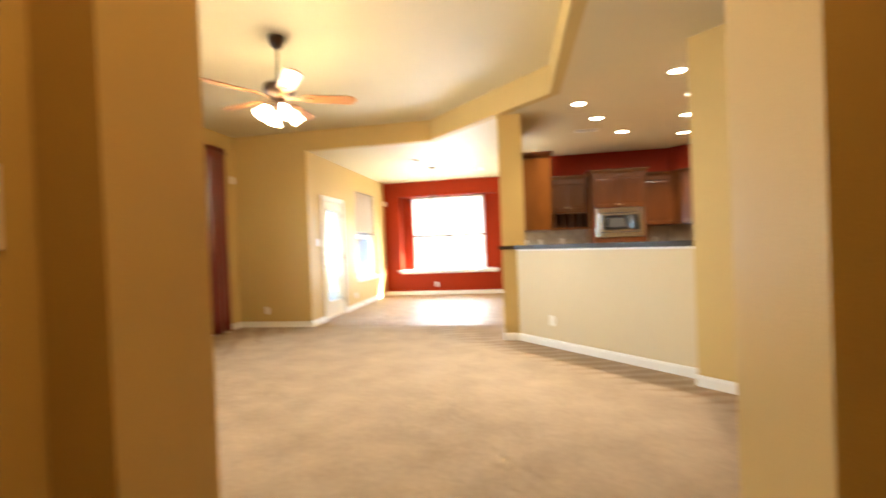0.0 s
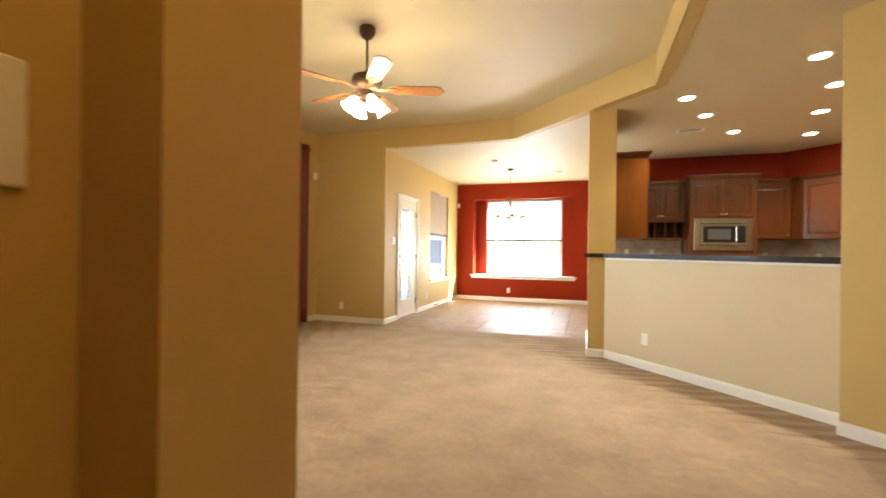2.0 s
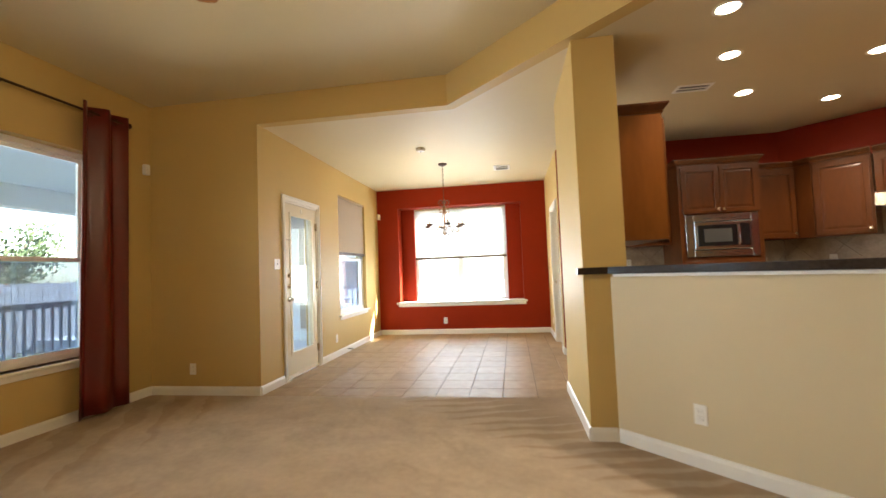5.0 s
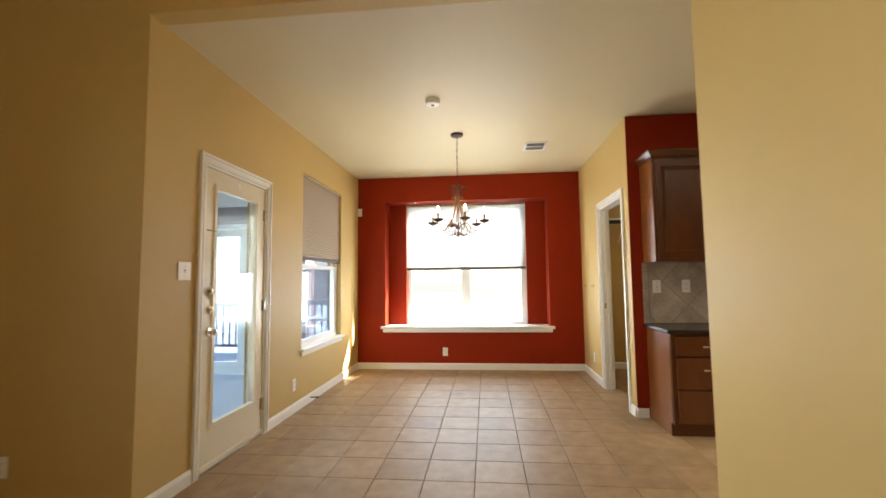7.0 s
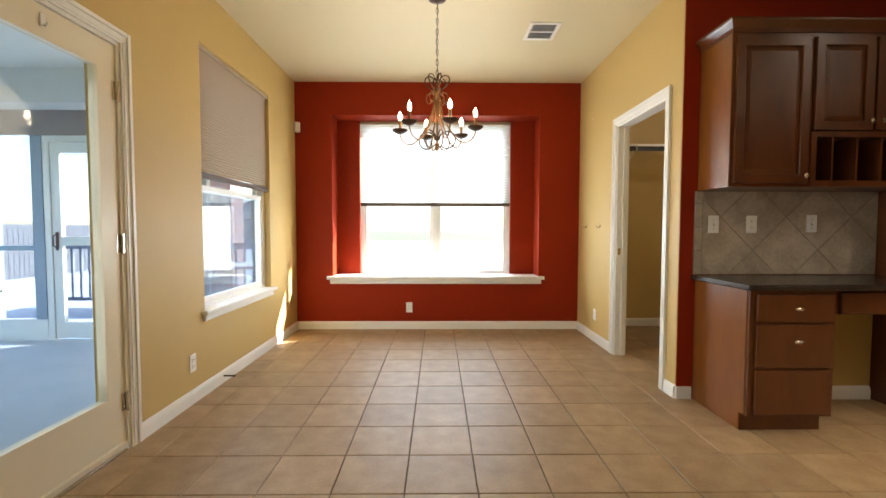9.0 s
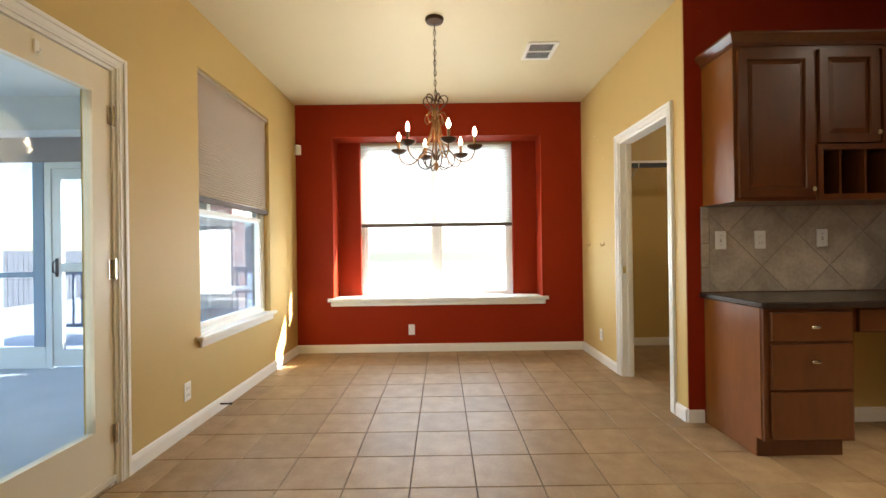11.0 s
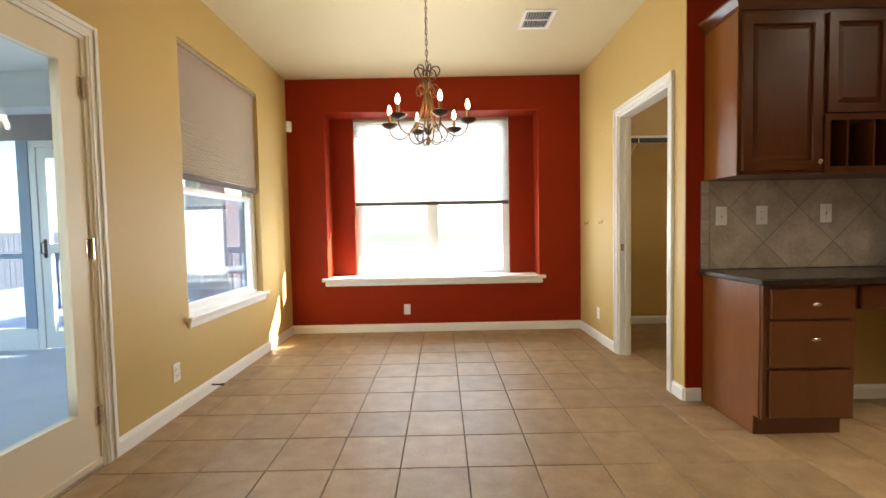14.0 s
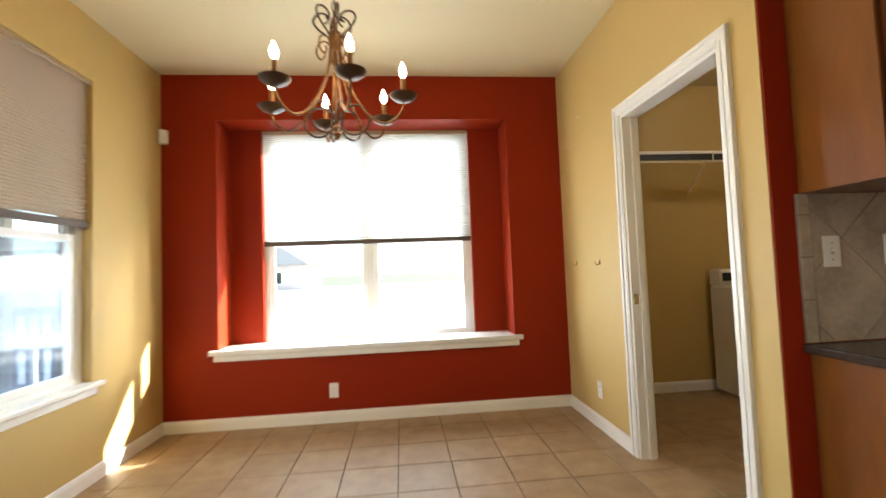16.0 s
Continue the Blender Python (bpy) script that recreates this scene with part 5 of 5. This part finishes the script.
curtain(5.52, 6.00, "burgundy satin grommet curtain hanging beside the end window", 3)
curtain(3.82, 4.18, "burgundy satin grommet curtain gathered between two windows", 5)
curtain(3.38, 3.79, "burgundy satin grommet curtain bunched next to another panel", 8)
o = thing("curtain_rod", (XL + 0.11, 4.1, 2.705), "thin dark bronze curtain rod over the living room windows", "curtain rod")
bm = bmesh.new()
tube(bm, [(0, -2.2, 0), (0, 1.93, 0)], 0.011, 10)
part("rod", bm, M_BRONZE, o, smooth=True)
for y in (-2.2, 1.93):
    bm = bmesh.new()
    lathe(bm, [(0, -0.028), (0.016, -0.022), (0.026, 0), (0.016, 0.022), (0, 0.028)], 14, (0, y, 0))
    part("finial", bm, M_BRONZE, o, smooth=True)
for y in (-2.0, -0.3, 0.85):
    bm = bmesh.new()
    tube(bm, [(0, y, -0.014), (-0.06, y, -0.02), (-0.105, y, -0.02)], 0.006, 6)
    box(bm, -0.109, -0.103, y - 0.012, y + 0.012, -0.05, 0.02)
    part("bracket", bm, M_BRONZE, o)

# ---- laundry room ----
o = thing("wire_shelf", (XP + 0.12, 10.51, 2.03), "white wire shelf with a dark rod in the laundry room", "shelf")
bm = bmesh.new()
for i in range(9):
    y = -0.02 - i * 0.04
    tube(bm, [(0, y, 0), (2.2, y, 0)], 0.003, 5)
for i in range(60):
    x = i * 0.037
    tube(bm, [(x, -0.005, 0.004), (x, -0.35, 0.004)], 0.0018, 4)
part("wires", bm, M_PLATE, o)
boxes("front_lip", M_PLATE, o, (0, 2.2, -0.356, -0.350, -0.012, 0.010))
boxes("rod_backing", M_DARK, o, (0, 2.2, -0.345, -0.335, -0.062, -0.013))
for x in (0.42, 1.1, 1.8):
    bm = bmesh.new()
    tube(bm, [(x, -0.36, -0.065), (x, -0.36, 0.0), (x, -0.34, -0.01), (x, -0.005, -0.30)], 0.006, 6)
    part("brace", bm, M_PLATE, o)
o = thing("washing_machine", (1.73, 10.14, 0), "white top-loading washing machine in the laundry room", "washing machine")
bm = bmesh.new()
box(bm, -0.34, 0.34, -0.32, 0.32, 0.02, 0.92, 0.02, 2)
part("body", bm, M_PLATE, o)
boxes("lid", M_PLATE, o, (-0.28, 0.28, -0.30, 0.16, 0.921, 0.935), bevel=0.004)
boxes("control_panel", M_PLATE, o, (-0.34, 0.34, 0.18, 0.32, 0.921, 1.06), bevel=0.01)
boxes("control_strip", M_DARK, o, (-0.32, 0.32, 0.17, 0.181, 0.96, 1.03))
for y, z in ((10.20, 1.92), (10.16, 2.08), (9.72, 1.98), (9.95, 2.25)):
    o = thing("wall_anchor", (XP, y, z), "small white plastic anchor stuck in the ochre wall", "wall anchor", group="wall anchors", turn=-90)
    bm = bmesh.new()
    tube(bm, [(0, -0.0045, 0), (0, 0.004, 0)], 0.0035, 8)
    part("plug", bm, M_PLATE, o)

o = thing("ceiling_light", (1.3, 9.3, LOW), "frosted dome ceiling light in the laundry room", "ceiling light")
bm = bmesh.new()
tube(bm, [(0, 0, 0), (0, 0, -0.02)], 0.15, 20)
part("base_plate", bm, M_NICKEL, o)
bm = bmesh.new()
tube(bm, [(0, 0, -0.02), (0, 0, -0.06), (0, 0, -0.085)], [0.14, 0.12, 0.05], 20)
part("diffuser", bm, M_SHADEG, o, smooth=True)
lamp("laundry_light", "POINT", (1.3, 9.3, LOW - 0.16), 1.2, (1.0, 0.96, 0.92), 0.1)


# ---- outside ----
bm = bmesh.new()
prism(bm, [(-400, -400), (400, -400), (400, 400), (-400, 400)], -0.62, -0.60)
tagged(part("ground", bm, M_GRASS), "dry green lawn round the house", "ground", kind="structure")
tagged(boxes("porch_slab", M_CONC, None, (-7.6, XL - 0.17, 0.0, 12.2, -0.6, -0.03), (XL - 0.17, XB - 0.30, YN + 0.17, 12.2, -0.6, -0.03)), "pale concrete porch floor", "porch", kind="structure")
# pale slab added over the lawn so the sunlit ground burns out white
tagged(boxes("bright_ground_slab", M_CONC, None, (-16.0, 8, 12.3, 60, -0.62, -0.30), (-3.4, 0.15, 10.75, 12.2, -0.62, -0.30)), "pale slab added to burn out the ground behind the breakfast room", "pavement", kind="structure")
tagged(boxes("porch_ceiling", M_PORCHC, None, (-7.7, XL - 0.17, 0.0, 9.9, 2.62, 2.75), (XL - 0.17, XB - 0.17, YN + 0.17, 9.9, 2.62, 2.75)), "pale painted porch ceiling", "ceiling", kind="structure")
tagged(boxes("porch_beam", M_PORCHC, None, (-7.7, -7.45, 0.0, 9.9, 2.30, 2.62), (-7.45, XB - 0.17, 9.65, 9.9, 2.30, 2.62)), "tan painted porch beam", "beam", kind="structure")
for x, y in ((-7.58, 0.3), (-7.58, 3.4), (-7.58, 6.6), (-7.58, 9.78)):
    o = thing("porch_post", (x, y, -0.03), "square tan painted porch post", "post", group="porch posts")
    boxes("shaft", M_PORCH, o, (-0.10, 0.10, -0.10, 0.10, 0, 2.33), bevel=0.008)
    boxes("base", M_PORCH, o, (-0.13, 0.13, -0.13, 0.13, 0, 0.12), bevel=0.008)


def railing(a, b, label):
    a, b = Vector(a), Vector(b)
    L = (b - a).length
    o = thing("railing", (*a, -0.03), label, "railing", turn=math.degrees(math.atan2((b - a).y, (b - a).x)))
    boxes("top_rail", M_RAIL, o, (0, L, -0.05, 0.05, 0.86, 0.95), bevel=0.004)
    boxes("bottom_rail", M_RAIL, o, (0, L, -0.025, 0.025, 0.10, 0.15))
    n = int(L / 0.125)
    first = None
    for i in range(1, n):
        x = L * i / n
        if first is None:
            first = boxes("baluster", M_RAIL, o, (-0.016, 0.016, -0.016, 0.016, 0.15, 0.90))
            ob = first
        else:
            ob = new("baluster", first.data)
            ob.parent = o
        ob.location = (x, 0, 0)


railing((-7.58, 0.42), (-7.58, 3.28), "grey timber porch railing with thin balusters")
railing((-7.58, 3.52), (-7.58, 6.48), "grey timber porch railing with thin balusters")
railing((-7.58, 6.72), (-7.58, 9.66), "grey timber porch railing with thin balusters")
# screened porch end with a white screen door
YP = 10.02
M_SCREEN = clear_glass()
M_SCREEN.name = "insect_screen"
for nd in M_SCREEN.node_tree.nodes:
    if nd.type == "BSDF_TRANSPARENT":
        nd.inputs[0].default_value = (0.62, 0.64, 0.68, 1)
o = thing("screen_door", (-5.06, YP, -0.03), "white framed screen door at the end of the porch", "door")
bm = bmesh.new()
wall_grid(bm, -0.02, 0.02, (-0.43, 0.43), (0.02, 2.03), [(-0.34, 0.34, 0.18, 0.98), (-0.34, 0.34, 1.07, 1.93)], along="x")
part("door_frame", bm, M_VINYL, o)
bm = bmesh.new()
tube(bm, [(-0.385, -0.02, 0.96), (-0.385, -0.07, 0.98), (-0.385, -0.07, 1.08), (-0.385, -0.02, 1.10)], 0.008, 6)
box(bm, -0.40, -0.37, -0.026, -0.02, 0.93, 1.12)
part("handle", bm, M_DARK, o)
for lo, hi in ((0.18, 0.98), (1.07, 1.93)):
    boxes("screen", M_SCREEN, o, (-0.34, 0.34, -0.002, 0.002, lo, hi))
o = thing("porch_screen_wall", (-5.06, YP, -0.03), "taupe porch end wall with screened openings and a white base", "wall")
tagged(o, kind="structure")
boxes("door_surround", M_VINYL, o, (-0.50, -0.435, -0.03, 0.03, 0, 2.10), (0.435, 0.50, -0.03, 0.03, 0, 2.10), (-0.435, 0.435, -0.03, 0.03, 2.035, 2.10))
boxes("header_panel", M_TAUPE, o, (-2.5, 1.75, -0.02, 0.02, 2.105, 2.64))
for x in (-0.56, -1.05, -1.6, -2.3, 0.56, 1.1, 1.68):
    boxes("stud", M_STUD if x < 0 else M_PORCH, o, (x - 0.055, x + 0.055, -0.035, 0.035, 0.22, 2.10))
boxes("base_panel", M_VINYL, o, (-2.4, -0.505, -0.03, 0.03, 0.0, 0.22), (0.505, 1.74, -0.03, 0.03, 0.0, 0.22))
for a, b in ((-0.995, -0.615), (-1.545, -1.105), (-2.245, -1.655)):
    boxes("screen", M_SCREEN, o, (a, b, -0.002, 0.002, 0.22, 2.10))
boxes("mid_rail", M_STUD, o, (-0.995, -0.615, -0.02, 0.02, 0.93, 0.98), (-1.545, -1.105, -0.02, 0.02, 0.93, 0.98), (-2.245, -1.655, -0.02, 0.02, 0.93, 0.98))
railing((-7.4, 11.9), (-3.5, 11.9), "grey timber railing on the open end of the porch")
o = thing("porch_table", (-4.0, 10.75, -0.03), "white outdoor table on the porch", "table")
boxes("tabletop", M_VINYL, o, (-0.6, 0.6, -0.35, 0.35, 0.70, 0.73), bevel=0.006)
for x in (-0.54, 0.54):
    for y in (-0.29, 0.29):
        boxes("leg", M_VINYL, o, (x - 0.02, x + 0.02, y - 0.02, y + 0.02, 0, 0.70))
o = thing("brick_pier", (-4.75, 12.05, -0.6), "red brick pier at the porch corner", "pillar")
boxes("shaft", mat("red_pier_brick", (0.24, 0.15, 0.13), 0.85, spots=(0.20, 0.12, 0.10), scale=14, mix=0.5), o, (-0.2, 0.2, -0.2, 0.2, 0, 3.2))
o = thing("outdoor_speaker", (-4.9, 3.05, 1.92), "black outdoor speaker hanging outside the living room window", "speaker")
boxes("housing", M_DARK, o, (-0.11, 0.11, -0.13, 0.13, -0.16, 0.16), bevel=0.02)
boxes("bracket", M_DARK, o, (-0.01, 0.01, -0.01, 0.01, 0.16, 0.70))


def fence(a, b, z, h, label, wood_=None):
    wood_ = wood_ or M_FENCE
    a, b = Vector(a), Vector(b)
    L = (b - a).length
    o = thing("fence", (*a, z), label, "fence", turn=math.degrees(math.atan2((b - a).y, (b - a).x)))
    boxes("rail", wood_, o, (0, L, 0.0, 0.05, 0.3, 0.38), (0, L, 0.0, 0.05, h - 0.4, h - 0.32))
    n = min(int(L / 0.15), 110)
    first = None
    for i in range(n):
        if first is None:
            first = ob = boxes("board", wood_, o, (0.004, L / n - 0.006, -0.02, 0.0, 0.04, h))
        else:
            ob = new("board", first.data)
            ob.parent = o
        ob.location = (L * i / n, 0, random.uniform(-0.01, 0.01))


fence((-13.5, -6), (-13.5, 9.5), -0.6, 1.85, "grey weathered board fence behind the lawn")
fence((-13.5, 9.6), (-13.5, 24), -0.6, 1.85, "grey weathered board fence behind the lawn")


def tree(at, h, seed, label):
    rnd = random.Random(seed)
    o = thing("tree", at, label, "tree")
    bm = bmesh.new()
    tips = []
    tube(bm, [(0, 0, 0), (0.05, 0.02, h * 0.3), (-0.03, 0.05, h * 0.55)], [0.16, 0.12, 0.07], 8)
    for i in range(8):
        a = rnd.uniform(0, 6.28)
        z0 = h * rnd.uniform(0.25, 0.5)
        r = h * rnd.uniform(0.18, 0.34)
        p = [(0, 0, z0), (r * 0.5 * math.cos(a), r * 0.5 * math.sin(a), z0 + h * 0.15), (r * math.cos(a), r * math.sin(a), z0 + h * rnd.uniform(0.2, 0.4))]
        tube(bm, p, [0.06, 0.04, 0.015], 6)
        tips += [Vector(p[1]), Vector(p[2])]
    part("trunk", bm, M_BARK, o, smooth=True)
    verts, faces = [], []
    for k in range(5200):
        c = rnd.choice(tips) + Vector((rnd.gauss(0, h * 0.085), rnd.gauss(0, h * 0.085), rnd.gauss(0.1, h * 0.07)))
        s = rnd.uniform(0.05, 0.11)
        n = Vector((rnd.gauss(0, 1), rnd.gauss(0, 1), rnd.gauss(0, 1))).normalized()
        u = n.orthogonal().normalized() * s
        v = n.cross(u)
        b = len(verts)
        verts += [c - u, c + v * 0.5, c + u, c - v * 0.5]
        faces.append((b, b + 1, b + 2, b + 3))
    me = bpy.data.meshes.new("crown")
    me.from_pydata(verts, [], faces)
    me.materials.append(M_LEAF)
    c = new("crown", me)
    c.parent = o


tree((-17.5, 3.5, -0.6), 4.6, 1, "leafy green tree behind the fence")
tree((-18.5, 8.5, -0.6), 4.2, 2, "broad green tree behind the fence")
tree((-16.8, 13.5, -0.6), 4.8, 3, "leafy green tree behind the fence")
tree((-17.0, -1.5, -0.6), 4.4, 4, "green tree behind the fence")
# neighbour's house and the laundry wing of this house
o = thing("neighbour_house", (-19, 52, -0.6), "pale brick neighbouring house with a grey roof", "house")
boxes("wall", M_BRICK, o, (-8, 8, 0, 9, 0, 2.9))
bm = bmesh.new()
v = [bm.verts.new(p) for p in ((-8.5, -0.5, 2.85), (8.5, -0.5, 2.85), (8.5, 9.5, 2.85), (-8.5, 9.5, 2.85), (-4, 4.5, 5.2), (4, 4.5, 5.2))]
for q in ((0, 1, 5, 4), (1, 2, 5), (2, 3, 4, 5), (3, 0, 4), (3, 2, 1, 0)):
    bm.faces.new([v[i] for i in q])
part("roof", bm, M_ROOF, o)
for x in (-5.5, 1.0, 4.5):
    w_ = boxes("window", M_VINYL, o, (x, x + 1.2, -0.05, -0.005, 0.9, 2.2))
    boxes("pane", M_BLACK, w_, (x + 0.08, x + 1.12, -0.06, -0.05, 0.98, 2.12))
tagged(boxes("wall_wing", M_BRICK, None, (0.15, 5.0, 10.75, 10.96, -0.6, 2.95)), "pale brick outer wall of the laundry wing", "wall", kind="structure")
tagged(boxes("roof", M_ROOF, None, (XL - 0.3, 5.2, -2.4, 10.85, 3.16, 3.3), (0.15, 5.2, 10.86, 11.1, 3.0, 3.12)), "grey shingled roof over the house", "roof", kind="structure")

# ---- floor tiles, piece by piece ----
TS, TX, TY = 0.315, -1.365, 8.258
tile_data = None
extra = bmesh.new()


def tile_box(bm, x0, x1, y0, y1):
    lo = [bm.verts.new(p) for p in ((x0, y0, -0.008), (x1, y0, -0.008), (x1, y1, -0.008), (x0, y1, -0.008))]
    e = 0.002
    mid = [bm.verts.new((v.co.x, v.co.y, -e)) for v in lo]
    hi = [bm.verts.new((x, y, 0.0)) for x, y in ((x0 + e, y0 + e), (x1 - e, y0 + e), (x1 - e, y1 - e), (x0 + e, y1 - e))]
    bm.faces.new(hi)
    for i in range(4):
        j = (i + 1) % 4
        bm.faces.new((lo[i], lo[j], mid[j], mid[i]))
        bm.faces.new((mid[i], mid[j], hi[j], hi[i]))


shared = {}
count = 0
g = 0.0027
for i in range(-6, 20):
    for j in range(-15, 8):
        x0, y0 = TX + i * TS, TY + j * TS
        x1, y1 = x0 + TS, y0 + TS
        cx, cy = (x0 + x1) / 2, (y0 + y1) / 2
        if y1 > YN:                       # breakfast room, kitchen and laundry room in one field
            bx0, bx1, by0, by1 = XB, XK, YN, 10.52 if cx > XP + 0.05 else YR
        elif cx > -0.05 and cx + cy > 5.75 and cy > 3.8:
            bx0, bx1, by0, by1 = -0.05, XK, 3.75, YN
        else:
            continue
        a, b, c, d = max(x0, bx0) + g, min(x1, bx1) - g, max(y0, by0) + g, min(y1, by1) - g
        if b - a < 0.02 or d - c < 0.02:
            continue
        if cx < 0.3 or (cy > 6.6 and cx < 1.3):
            key = (round(b - a, 3), round(d - c, 3))
            if key not in shared:
                bm = bmesh.new()
                tile_box(bm, 0, b - a, 0, d - c)
                ob = part("tile", bm, M_TILE, floor_tiles)
                shared[key] = ob.data
            else:
                ob = new("tile", shared[key])
                ob.parent = floor_tiles
            ob.location = (a, c, 0)
            count += 1
        else:
            tile_box(extra, a, b, c, d)
rest = part("tile_field", extra, M_TILE, floor_tiles)
tagged(rest, kind="stuff")
